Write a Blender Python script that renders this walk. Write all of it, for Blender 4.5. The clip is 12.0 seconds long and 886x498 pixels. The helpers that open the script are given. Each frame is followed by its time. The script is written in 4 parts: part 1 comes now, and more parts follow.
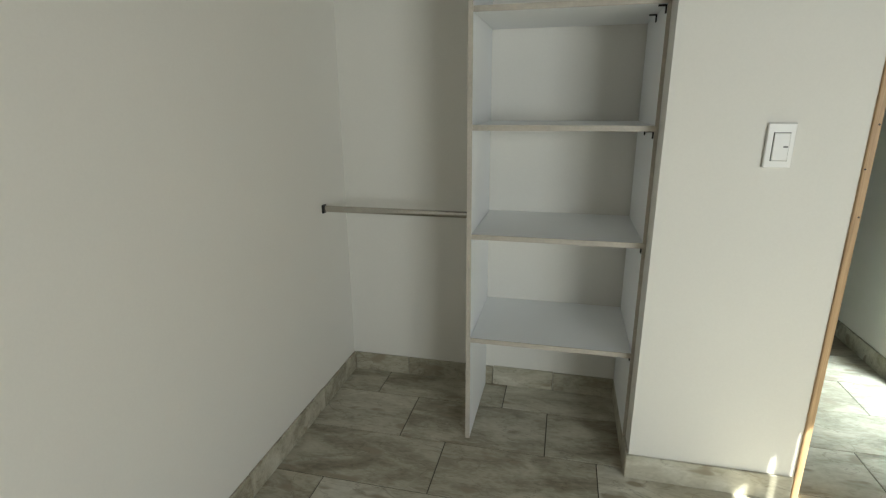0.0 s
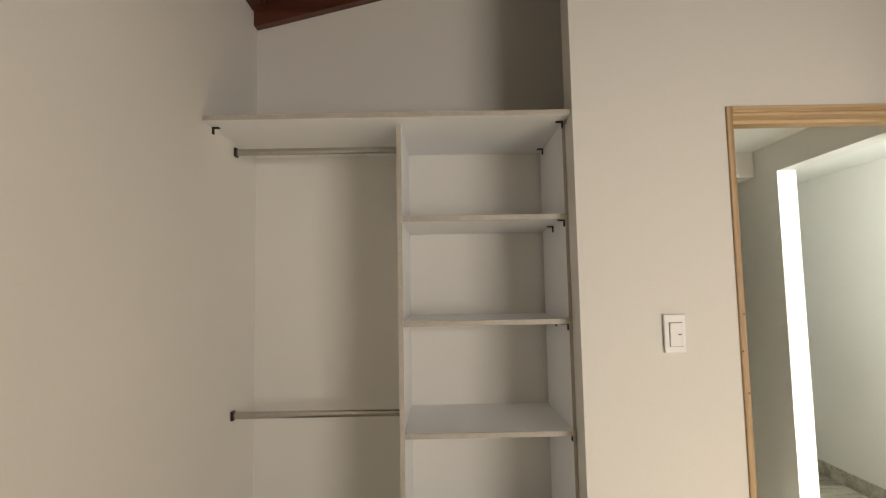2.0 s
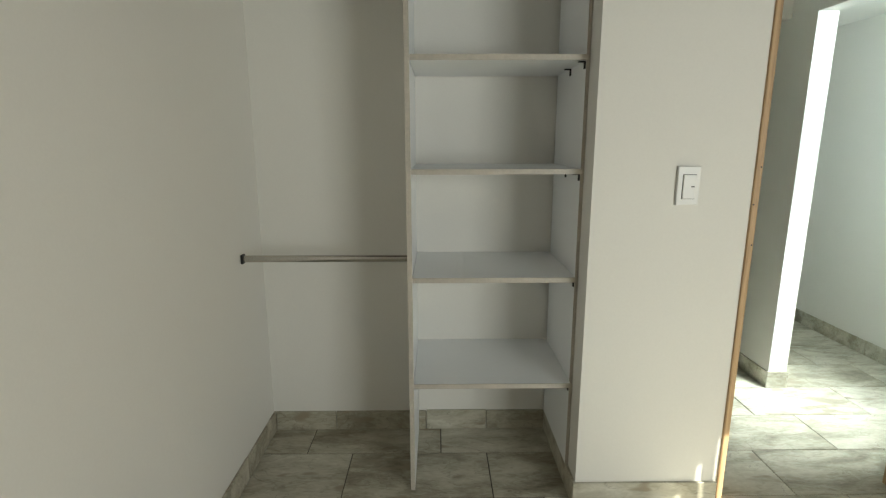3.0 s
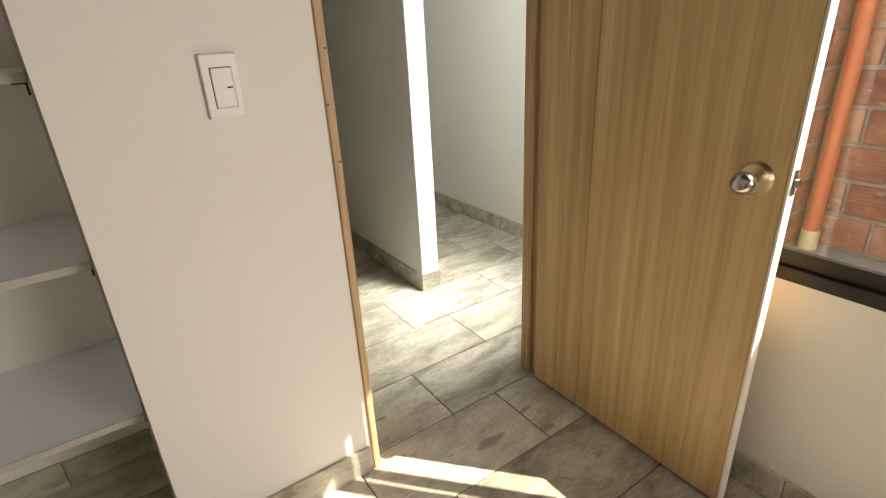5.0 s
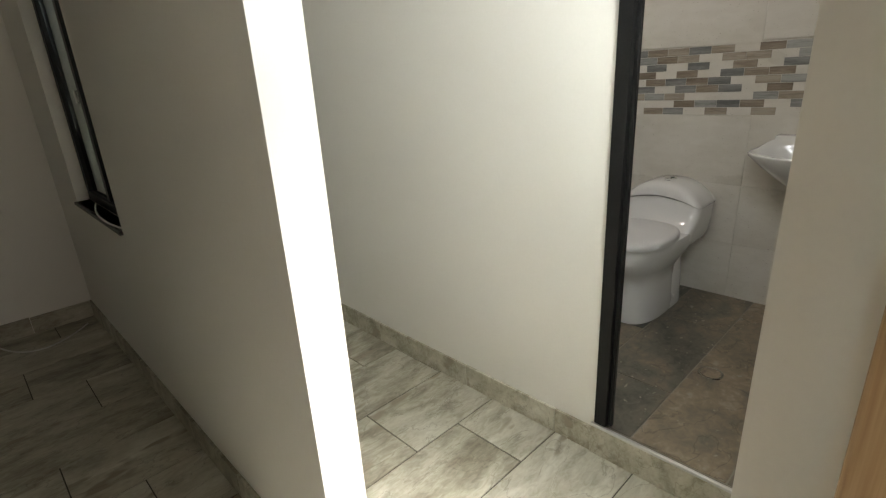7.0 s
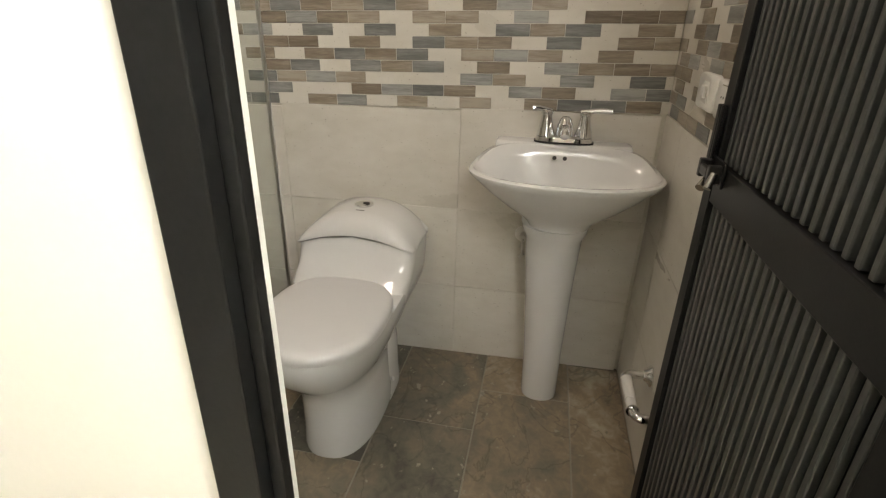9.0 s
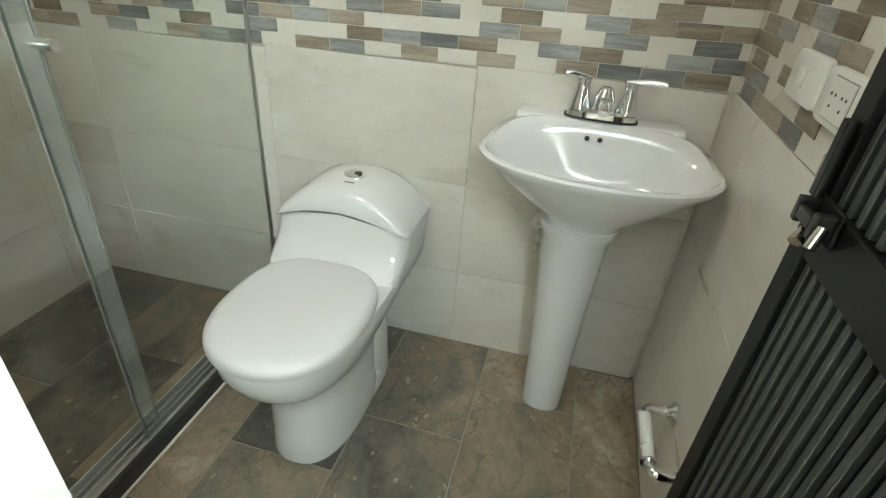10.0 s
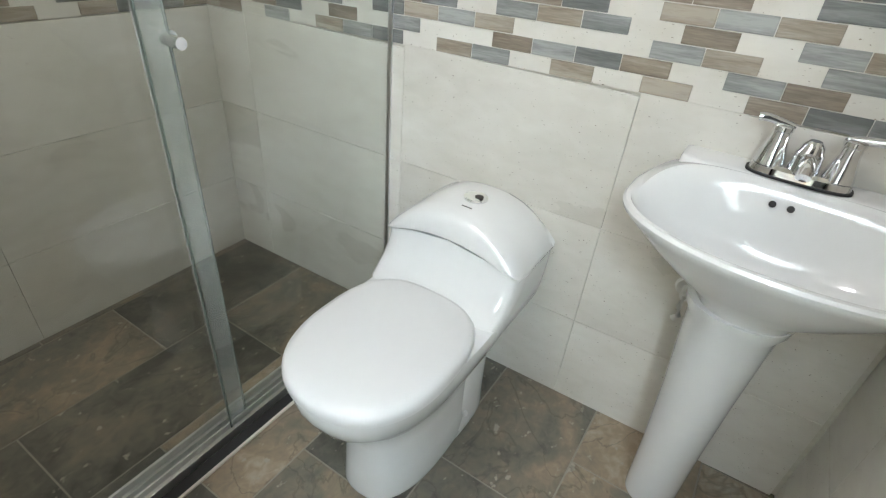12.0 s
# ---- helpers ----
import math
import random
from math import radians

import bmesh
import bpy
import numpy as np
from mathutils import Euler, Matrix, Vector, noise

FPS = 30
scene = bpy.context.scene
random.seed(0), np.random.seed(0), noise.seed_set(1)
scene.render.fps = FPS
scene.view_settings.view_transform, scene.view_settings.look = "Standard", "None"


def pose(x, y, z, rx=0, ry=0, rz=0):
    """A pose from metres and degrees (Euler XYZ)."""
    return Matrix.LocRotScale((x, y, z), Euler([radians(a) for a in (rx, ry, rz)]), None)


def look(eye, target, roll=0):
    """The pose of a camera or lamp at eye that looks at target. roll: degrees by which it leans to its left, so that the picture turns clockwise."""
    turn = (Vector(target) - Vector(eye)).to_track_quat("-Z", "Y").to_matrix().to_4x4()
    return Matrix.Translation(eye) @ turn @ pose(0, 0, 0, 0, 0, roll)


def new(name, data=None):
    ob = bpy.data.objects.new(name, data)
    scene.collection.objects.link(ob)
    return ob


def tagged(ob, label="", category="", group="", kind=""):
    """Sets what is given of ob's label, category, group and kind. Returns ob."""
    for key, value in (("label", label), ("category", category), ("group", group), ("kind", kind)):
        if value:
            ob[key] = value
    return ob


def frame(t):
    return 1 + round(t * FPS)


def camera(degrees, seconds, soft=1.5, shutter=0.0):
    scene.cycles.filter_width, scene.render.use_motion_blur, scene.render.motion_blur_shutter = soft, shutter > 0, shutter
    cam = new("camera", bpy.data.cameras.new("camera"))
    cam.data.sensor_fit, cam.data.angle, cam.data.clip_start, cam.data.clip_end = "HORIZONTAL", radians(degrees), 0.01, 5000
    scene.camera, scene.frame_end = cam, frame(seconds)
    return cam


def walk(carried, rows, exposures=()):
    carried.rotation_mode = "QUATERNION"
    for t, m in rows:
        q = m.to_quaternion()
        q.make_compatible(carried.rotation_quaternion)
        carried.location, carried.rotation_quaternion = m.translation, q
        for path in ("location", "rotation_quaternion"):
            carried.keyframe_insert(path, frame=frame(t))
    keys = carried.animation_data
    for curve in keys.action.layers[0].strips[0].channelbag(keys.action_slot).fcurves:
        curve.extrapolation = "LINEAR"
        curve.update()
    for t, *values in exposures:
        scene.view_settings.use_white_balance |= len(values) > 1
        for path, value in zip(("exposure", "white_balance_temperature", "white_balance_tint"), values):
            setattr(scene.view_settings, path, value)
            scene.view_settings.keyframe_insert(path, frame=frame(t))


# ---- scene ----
cam = camera(81.9, 12.0, soft=1.25)
PATH = [
    (0, (0.014, 0.097, 1.403), (-0.432, 1.966, 0.847), -0.4),
    (0.5, (-0.086, 0.093, 1.412), (-0.174, 1.996, 0.804), -0.2),
    (1, (-0.158, 0.071, 1.431), (-0.159, 1.962, 0.78), -0.4),
    (1.5, (-0.191, 0.058, 1.448), (-0.176, 2.04, 1.177), -0.7),
    (2, (-0.176, 0.05, 1.439), (-0.167, 2.044, 1.595), -1.1),
    (2.5, (-0.205, 0.06, 1.434), (-0.187, 2.048, 1.654), -1.3),
    (3, (-0.224, 0.098, 1.42), (-0.203, 2.054, 1.006), -0.1),
    (3.2, (-0.219, 0.105, 1.405), (-0.199, 1.993, 0.744), 0.7),
    (4.8, (0.285, 0.506, 1.373), (1.272, 2.051, 0.574), -3.0),
    (5, (0.381, 0.63, 1.357), (1.396, 2.162, 0.568), -3.0),
    (5.5, (0.629, 0.954, 1.347), (1.768, 2.402, 0.568), -1.5),
    (6, (0.893, 1.28, 1.358), (1.992, 2.751, 0.565), -1.6),
    (6.5, (1.087, 1.666, 1.327), (2.113, 3.194, 0.544), -2.3),
    (7, (1.287, 1.976, 1.322), (2.588, 3.335, 0.644), -3.1),
    (7.2, (1.383, 2.07, 1.318), (2.761, 3.361, 0.66), -2.1),
    (7.5, (1.51, 2.187, 1.305), (3.065, 3.257, 0.646), -0.0),
    (7.7, (1.617, 2.257, 1.291), (3.299, 3.094, 0.604), 0.1),
    (9.3, (2.505, 2.457, 1.279), (4.291, 2.766, 0.434), 2.0),
    (9.5, (2.578, 2.47, 1.284), (4.341, 2.769, 0.389), 2.6),
    (10, (2.654, 2.442, 1.299), (4.322, 2.831, 0.267), 4.6),
    (10.5, (2.672, 2.419, 1.306), (4.265, 2.861, 0.181), 6.7),
    (11, (2.674, 2.414, 1.308), (4.237, 2.872, 0.147), 7.3),
    (11.5, (2.74, 2.427, 1.322), (4.271, 2.963, 0.151), 6.7),
    (12, (2.857, 2.481, 1.319), (4.296, 3.32, 0.213), 5.4),
]
EXPOSURES = [(0.0, 1.97, 6350, 0), (0.6, 1.95, 6800, 1), (1.2, 1.9, 6900, 7), (1.6, 2.0, 7000, 3), (2.1, 2.1, 7700, 15), (2.6, 2.12, 7800, 15), (3.0, 1.97, 6600, 0), (4.8, 1.9, 7500, 16), (5.5, 1.86, 7150, 12), (6.0, 1.92, 6850, 9), (6.5, 1.79, 6900, 8), (7.0, 1.82, 7450, 16), (7.4, 1.72, 7000, 10), (7.7, 1.65, 7050, 9), (9.3, 2.72, 8250, 19), (9.6, 2.82, 7850, 16), (10.0, 3.05, 6900, 3), (10.5, 3.1, 6700, 6), (11.0, 3.16, 6650, 6), (11.5, 3.32, 6550, 9), (12.0, 3.33, 6400, 11)]
walk(cam, [(t, look(eye, target, roll)) for t, eye, target, roll in PATH], EXPOSURES)

# ---- light ----
SUN_H, SUN_E = (-0.665, 0.747), radians(46)
world = bpy.data.worlds.new("sky")
scene.world = world
world.use_nodes = True
sky = world.node_tree.nodes.new("ShaderNodeTexSky")
sky.sky_type, sky.sun_disc, sky.sun_elevation, sky.sun_rotation = "NISHITA", False, SUN_E, radians(138.3)
world.node_tree.links.new(sky.outputs[0], world.node_tree.nodes["Background"].inputs[0])
world.node_tree.nodes["Background"].inputs[1].default_value = 0.09
sun = new("sun", bpy.data.lights.new("sun", "SUN"))
sun.data.energy, sun.data.angle, sun.data.color = 5.0, radians(0.5), (1.0, 0.95, 0.87)
sun.matrix_world = look((0, 0, 0), (SUN_H[0] * math.cos(SUN_E), SUN_H[1] * math.cos(SUN_E), -math.sin(SUN_E)))


def window_light(name, m, w, h, watts, color, spread=180):
    lamp = new(name, bpy.data.lights.new(name, "AREA"))
    lamp.data.shape, lamp.data.size, lamp.data.size_y = "RECTANGLE", w, h
    lamp.data.energy, lamp.data.color, lamp.data.spread = watts, color, radians(spread)
    lamp.matrix_world = m
    return lamp


# area lamps that stand in for daylight at the windows
window_light("bedroom_window_light", look((1.77, -1.15, 1.32), (-0.35, 1.6, 0.95)), 1.2, 1.0, 11, (0.98, 0.98, 1.0))
window_light("frosted_window_glow", look((2.19, 1.97, 1.6), (2.19, 3.0, 1.15)), 0.45, 1.3, 10.2, (0.76, 0.89, 1.0))
# lamp inside the frosted pane, added for the soft sun patch below
window_light("frosted_window_sun", look((2.2, 2.13, 1.85), (1.62, 2.68, 0.0)), 0.42, 0.5, 3.9, (0.86, 0.94, 1.0), 46)
window_light("corridor_window_light", look((2.9, 4.7, 1.9), (2.6, 4.7, 1.5)), 0.55, 0.8, 2.5, (0.97, 1.0, 1.0))
# overhead light added out of view to brighten the bathroom
lamp = window_light("bathroom_unseen_light", look((3.05, 3.12, 2.455), (3.05, 3.12, 0)), 0.3, 0.3, 1.12, (1.0, 0.97, 0.94))
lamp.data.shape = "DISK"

# ---- materials ----
def mat(name, color, rough=0.5, metal=0.0, spread=0.06, scale=6.0, fine=60.0, bump=0.05, dist=0.002, coat=0.0, spec=0.5):
    """A surface whose colour varies at two scales, with fine relief."""
    m = bpy.data.materials.new(name)
    m.use_nodes = True
    nt, b = m.node_tree, m.node_tree.nodes["Principled BSDF"]
    L = nt.links.new
    tc = nt.nodes.new("ShaderNodeTexCoord")
    n1, n2 = nt.nodes.new("ShaderNodeTexNoise"), nt.nodes.new("ShaderNodeTexNoise")
    n1.inputs["Scale"].default_value, n2.inputs["Scale"].default_value = scale, fine
    n1.inputs["Detail"].default_value, n2.inputs["Detail"].default_value = 4, 3
    L(tc.outputs["Object"], n1.inputs["Vector"]), L(tc.outputs["Object"], n2.inputs["Vector"])
    add = nt.nodes.new("ShaderNodeMath")
    add.operation = "ADD"
    L(n1.outputs["Fac"], add.inputs[0]), L(n2.outputs["Fac"], add.inputs[1])
    ramp = nt.nodes.new("ShaderNodeMapRange")
    ramp.inputs[1].default_value, ramp.inputs[2].default_value = 0.6, 1.4
    ramp.inputs[3].default_value, ramp.inputs[4].default_value = 1 - spread, 1 + spread
    L(add.outputs[0], ramp.inputs[0])
    mul = nt.nodes.new("ShaderNodeVectorMath")
    mul.operation = "SCALE"
    mul.inputs[0].default_value = color
    L(ramp.outputs[0], mul.inputs["Scale"]), L(mul.outputs[0], b.inputs["Base Color"])
    b.inputs["Roughness"].default_value, b.inputs["Metallic"].default_value = rough, metal
    b.inputs["Coat Weight"].default_value, b.inputs["Specular IOR Level"].default_value = coat, spec
    if bump:
        bp = nt.nodes.new("ShaderNodeBump")
        bp.inputs["Strength"].default_value, bp.inputs["Distance"].default_value = bump, dist
        L(n2.outputs["Fac"], bp.inputs["Height"]), L(bp.outputs[0], b.inputs["Normal"])
    return m


def ramp_mat(name, stops, rough, stretch, scale, detail=6.0, distort=0.6, bump=0.2, dist=0.002, per_piece=0.25, rough_var=0.1, rib=0.0, spots=None, vein=None):
    """Stone, wood or clay: a stretched noise through a colour ramp, shifted from piece to piece."""
    m = bpy.data.materials.new(name)
    m.use_nodes = True
    nt, b = m.node_tree, m.node_tree.nodes["Principled BSDF"]
    L = nt.links.new
    tc, info = nt.nodes.new("ShaderNodeTexCoord"), nt.nodes.new("ShaderNodeObjectInfo")
    shift = nt.nodes.new("ShaderNodeVectorMath")
    shift.operation = "MULTIPLY_ADD"
    shift.inputs[1].default_value = stretch
    sc = nt.nodes.new("ShaderNodeVectorMath")
    sc.operation = "SCALE"
    sc.inputs[0].default_value = (37.0, 91.0, 53.0)
    L(info.outputs["Random"], sc.inputs["Scale"])
    L(tc.outputs["Object"], shift.inputs[0]), L(sc.outputs[0], shift.inputs[2])
    n1, n2 = nt.nodes.new("ShaderNodeTexNoise"), nt.nodes.new("ShaderNodeTexNoise")
    for n, s, d in ((n1, scale, detail), (n2, scale * 7, 3.0)):
        n.inputs["Scale"].default_value, n.inputs["Detail"].default_value, n.inputs["Distortion"].default_value = s, d, distort
        L(shift.outputs[0], n.inputs["Vector"])
    mix = nt.nodes.new("ShaderNodeMix")
    mix.inputs[0].default_value = 0.3
    L(n1.outputs["Fac"], mix.inputs[2]), L(n2.outputs["Fac"], mix.inputs[3])
    piece = nt.nodes.new("ShaderNodeMapRange")
    piece.inputs[3].default_value, piece.inputs[4].default_value = -per_piece * 0.5, per_piece * 0.5
    L(info.outputs["Random"], piece.inputs[0])
    add = nt.nodes.new("ShaderNodeMath")
    add.operation = "ADD"
    L(mix.outputs[0], add.inputs[0]), L(piece.outputs[0], add.inputs[1])
    ramp = nt.nodes.new("ShaderNodeValToRGB")
    el = ramp.color_ramp.elements
    while len(el) < len(stops):
        el.new(0.5)
    for e, (p, c) in zip(el, stops):
        e.position, e.color = p, (*c, 1)
    L(add.outputs[0], ramp.inputs[0])
    out = ramp.outputs[0]
    if spots:
        n3 = nt.nodes.new("ShaderNodeTexNoise")
        n3.inputs["Scale"].default_value, n3.inputs["Detail"].default_value = spots[0], 2.0
        L(shift.outputs[0], n3.inputs["Vector"])
        cut = nt.nodes.new("ShaderNodeMapRange")
        cut.inputs[1].default_value, cut.inputs[2].default_value = spots[1], spots[1] + 0.06
        L(n3.outputs["Fac"], cut.inputs[0])
        mx = nt.nodes.new("ShaderNodeMix")
        mx.data_type = "RGBA"
        L(cut.outputs[0], mx.inputs[0]), L(out, mx.inputs[6])
        mx.inputs[7].default_value = (*spots[2], 1)
        out = mx.outputs[2]
    if vein:
        n4 = nt.nodes.new("ShaderNodeTexNoise")
        n4.inputs["Scale"].default_value, n4.inputs["Detail"].default_value, n4.inputs["Distortion"].default_value = vein[0], 7.0, 0.8
        L(shift.outputs[0], n4.inputs["Vector"])
        sub, ab, cut2, mx2 = nt.nodes.new("ShaderNodeMath"), nt.nodes.new("ShaderNodeMath"), nt.nodes.new("ShaderNodeMapRange"), nt.nodes.new("ShaderNodeMix")
        sub.operation, ab.operation, mx2.data_type = "SUBTRACT", "ABSOLUTE", "RGBA"
        sub.inputs[1].default_value = 0.5
        cut2.inputs[1].default_value, cut2.inputs[2].default_value, cut2.inputs[3].default_value, cut2.inputs[4].default_value = 0.0, vein[1], vein[3], 0.0
        L(n4.outputs["Fac"], sub.inputs[0]), L(sub.outputs[0], ab.inputs[0]), L(ab.outputs[0], cut2.inputs[0])
        L(cut2.outputs[0], mx2.inputs[0]), L(out, mx2.inputs[6])
        mx2.inputs[7].default_value = (*vein[2], 1)
        out = mx2.outputs[2]
    L(out, b.inputs["Base Color"])
    rr = nt.nodes.new("ShaderNodeMapRange")
    rr.inputs[3].default_value, rr.inputs[4].default_value = rough - rough_var, rough + rough_var
    L(n1.outputs["Fac"], rr.inputs[0]), L(rr.outputs[0], b.inputs["Roughness"])
    height = mix.outputs[0]
    if rib:
        wave = nt.nodes.new("ShaderNodeTexWave")
        wave.bands_direction = "Z"
        wave.inputs["Scale"].default_value, wave.inputs["Distortion"].default_value = rib, 0.6
        L(tc.outputs["Object"], wave.inputs["Vector"])
        hm = nt.nodes.new("ShaderNodeMath")
        hm.operation = "MULTIPLY_ADD"
        hm.inputs[1].default_value = 0.5
        L(wave.outputs["Fac"], hm.inputs[0]), L(height, hm.inputs[2])
        height = hm.outputs[0]
    bp = nt.nodes.new("ShaderNodeBump")
    bp.inputs["Strength"].default_value, bp.inputs["Distance"].default_value = bump, dist
    L(height, bp.inputs["Height"]), L(bp.outputs[0], b.inputs["Normal"])
    return m


def glass_mat(name, tint, gloss=1.0):
    m = bpy.data.materials.new(name)
    m.use_nodes = True
    nt = m.node_tree
    nt.nodes.remove(nt.nodes["Principled BSDF"])
    out, tr, gl = nt.nodes["Material Output"], nt.nodes.new("ShaderNodeBsdfTransparent"), nt.nodes.new("ShaderNodeBsdfGlossy")
    tr.inputs[0].default_value = (*tint, 1)
    gl.inputs["Roughness"].default_value = 0.02
    lw, mx = nt.nodes.new("ShaderNodeLayerWeight"), nt.nodes.new("ShaderNodeMixShader")
    pw, mr = nt.nodes.new("ShaderNodeMath"), nt.nodes.new("ShaderNodeMapRange")
    pw.operation = "POWER"
    pw.inputs[1].default_value = 5.0
    mr.inputs[3].default_value, mr.inputs[4].default_value = 0.035 * gloss, 0.75
    nt.links.new(lw.outputs["Facing"], pw.inputs[0]), nt.links.new(pw.outputs[0], mr.inputs[0])
    nt.links.new(mr.outputs[0], mx.inputs[0]), nt.links.new(tr.outputs[0], mx.inputs[1]), nt.links.new(gl.outputs[0], mx.inputs[2])
    nt.links.new(mx.outputs[0], out.inputs[0])
    return m


def frosted_mat(name, tint):
    m = bpy.data.materials.new(name)
    m.use_nodes = True
    nt = m.node_tree
    b = nt.nodes["Principled BSDF"]
    b.inputs["Base Color"].default_value, b.inputs["Roughness"].default_value = (*tint, 1), 0.35
    tr, mx = nt.nodes.new("ShaderNodeBsdfTranslucent"), nt.nodes.new("ShaderNodeMixShader")
    tr.inputs[0].default_value = (*tint, 1)
    mx.inputs[0].default_value = 0.65
    nt.links.new(b.outputs[0], mx.inputs[1]), nt.links.new(tr.outputs[0], mx.inputs[2])
    nt.links.new(mx.outputs[0], nt.nodes["Material Output"].inputs[0])
    return m


def milky_mat(name, color, share):
    """Clear plastic with a faint milky body."""
    m = bpy.data.materials.new(name)
    m.use_nodes = True
    nt = m.node_tree
    tr, mx = nt.nodes.new("ShaderNodeBsdfTransparent"), nt.nodes.new("ShaderNodeMixShader")
    b = nt.nodes["Principled BSDF"]
    b.inputs["Base Color"].default_value, b.inputs["Roughness"].default_value = (*color, 1), 0.25
    mx.inputs[0].default_value = share
    nt.links.new(tr.outputs[0], mx.inputs[1]), nt.links.new(b.outputs[0], mx.inputs[2])
    nt.links.new(mx.outputs[0], nt.nodes["Material Output"].inputs[0])
    return m


PAINT = mat("warm_white_wall_paint", (0.76, 0.74, 0.69), 0.6, spread=0.02, scale=1.4, fine=140, bump=0.12, dist=0.001)
CEIL = mat("white_ceiling_paint", (0.8, 0.79, 0.75), 0.7, spread=0.02, scale=2, fine=120, bump=0.1, dist=0.001)
GROUT = mat("grey_brown_grout", (0.085, 0.075, 0.06), 0.9, spread=0.15, fine=200)
STONE = ramp_mat("weathered_stone_tile", [(0.26, (0.18, 0.16, 0.115)), (0.4, (0.315, 0.288, 0.216)), (0.5, (0.43, 0.403, 0.318)), (0.6, (0.52, 0.495, 0.405)), (0.75, (0.66, 0.64, 0.555))], 0.42, (1.3, 3.2, 3.0), 2.7, detail=13, distort=1.0, bump=0.75, dist=0.004, per_piece=0.16, vein=(2.6, 0.009, (0.13, 0.105, 0.07), 0.42), spots=(3.4, 0.62, (0.3, 0.26, 0.19)))
SLATE = ramp_mat("brown_slate_tile", [(0.28, (0.07, 0.068, 0.055)), (0.43, (0.145, 0.132, 0.104)), (0.54, (0.205, 0.17, 0.124)), (0.64, (0.28, 0.218, 0.15)), (0.8, (0.43, 0.38, 0.3))], 0.36, (2.4, 2.8, 2.0), 1.9, detail=12, distort=0.8, bump=0.5, dist=0.003, per_piece=0.3, vein=(1.6, 0.012, (0.055, 0.05, 0.04), 0.45), spots=(14.0, 0.67, (0.33, 0.3, 0.24)))
CREAM = ramp_mat("cream_ceramic_tile", [(0.3, (0.56, 0.53, 0.465)), (0.5, (0.64, 0.61, 0.55)), (0.7, (0.71, 0.685, 0.63))], 0.3, (1.5, 1.5, 3.5), 1.2, bump=0.08, per_piece=0.05, spots=(80.0, 0.7, (0.25, 0.21, 0.16)))
BATH_GROUT = mat("pale_floor_grout", (0.29, 0.265, 0.22), 0.9, spread=0.15, fine=200)
CREAM_GROUT = mat("cream_grout", (0.6, 0.57, 0.5), 0.85, spread=0.1)
BROWN_BRICK = ramp_mat("brown_wood_look_mosaic", [(0.3, (0.145, 0.113, 0.083)), (0.5, (0.26, 0.215, 0.165)), (0.68, (0.395, 0.345, 0.28))], 0.35, (1.5, 1.5, 16.0), 3.0, bump=0.15, per_piece=0.3)
GREY_BRICK = ramp_mat("blue_grey_wood_look_mosaic", [(0.3, (0.122, 0.125, 0.118)), (0.5, (0.226, 0.23, 0.22)), (0.68, (0.37, 0.373, 0.355))], 0.35, (1.5, 1.5, 16.0), 3.0, bump=0.15, per_piece=0.3)
OAK = ramp_mat("light_oak_veneer", [(0.27, (0.36, 0.222, 0.1)), (0.44, (0.49, 0.325, 0.15)), (0.58, (0.585, 0.412, 0.206)), (0.74, (0.72, 0.56, 0.325))], 0.45, (12.0, 12.0, 0.3), 2.4, detail=10, distort=0.3, bump=0.08, dist=0.001, per_piece=0.06)
PINE = ramp_mat("pine_frame_wood", [(0.3, (0.24, 0.135, 0.065)), (0.46, (0.47, 0.31, 0.165)), (0.56, (0.56, 0.39, 0.22)), (0.72, (0.68, 0.51, 0.31))], 0.5, (22.0, 22.0, 0.5), 2.4, detail=6, distort=0.2, bump=0.15, dist=0.001, per_piece=0.1)
PINE_H = ramp_mat("pine_head_wood", [(0.3, (0.370, 0.224, 0.112)), (0.5, (0.560, 0.386, 0.213)), (0.7, (0.694, 0.526, 0.325))], 0.5, (0.6, 16.0, 16.0), 2.4, detail=6, distort=0.2, bump=0.15, dist=0.001, per_piece=0.1)
MAHOGANY = ramp_mat("dark_red_brown_beam", [(0.3, (0.05, 0.014, 0.008)), (0.5, (0.10, 0.03, 0.017)), (0.7, (0.15, 0.05, 0.03))], 0.35, (1.0, 8.0, 8.0), 2.0, bump=0.1, per_piece=0.1)
PLANK = ramp_mat("dark_ceiling_plank", [(0.3, (0.018, 0.012, 0.009)), (0.6, (0.04, 0.026, 0.018))], 0.5, (1.0, 9.0, 9.0), 2.0, bump=0.1)
MELAMINE = mat("white_melamine", (0.85, 0.858, 0.86), 0.4, spread=0.02, scale=3, fine=200, bump=0.02)
EDGE = mat("worn_grey_edge_band", (0.47, 0.43, 0.37), 0.5, spread=0.14, scale=14, fine=90)
# door edge with the sun on it put into a paler colour
SUNLIT_EDGE = mat("sunlit_door_edge", (0.68, 0.64, 0.55), 0.5, spread=0.08, scale=10, fine=120)
STEEL = mat("brushed_steel", (0.5, 0.48, 0.44), 0.2, 1.0, spread=0.08, scale=20, fine=300, bump=0.02)
CHROME = mat("polished_chrome", (0.82, 0.83, 0.84), 0.06, 1.0, spread=0.02, bump=0)
ALUMINIUM = mat("satin_aluminium", (0.68, 0.68, 0.67), 0.3, 1.0, spread=0.05, fine=200, bump=0.02)
BLACK = mat("black_lacquered_metal", (0.009, 0.009, 0.009), 0.4, 0.0, spread=0.3, scale=12, fine=160, bump=0.04, spec=0.22)
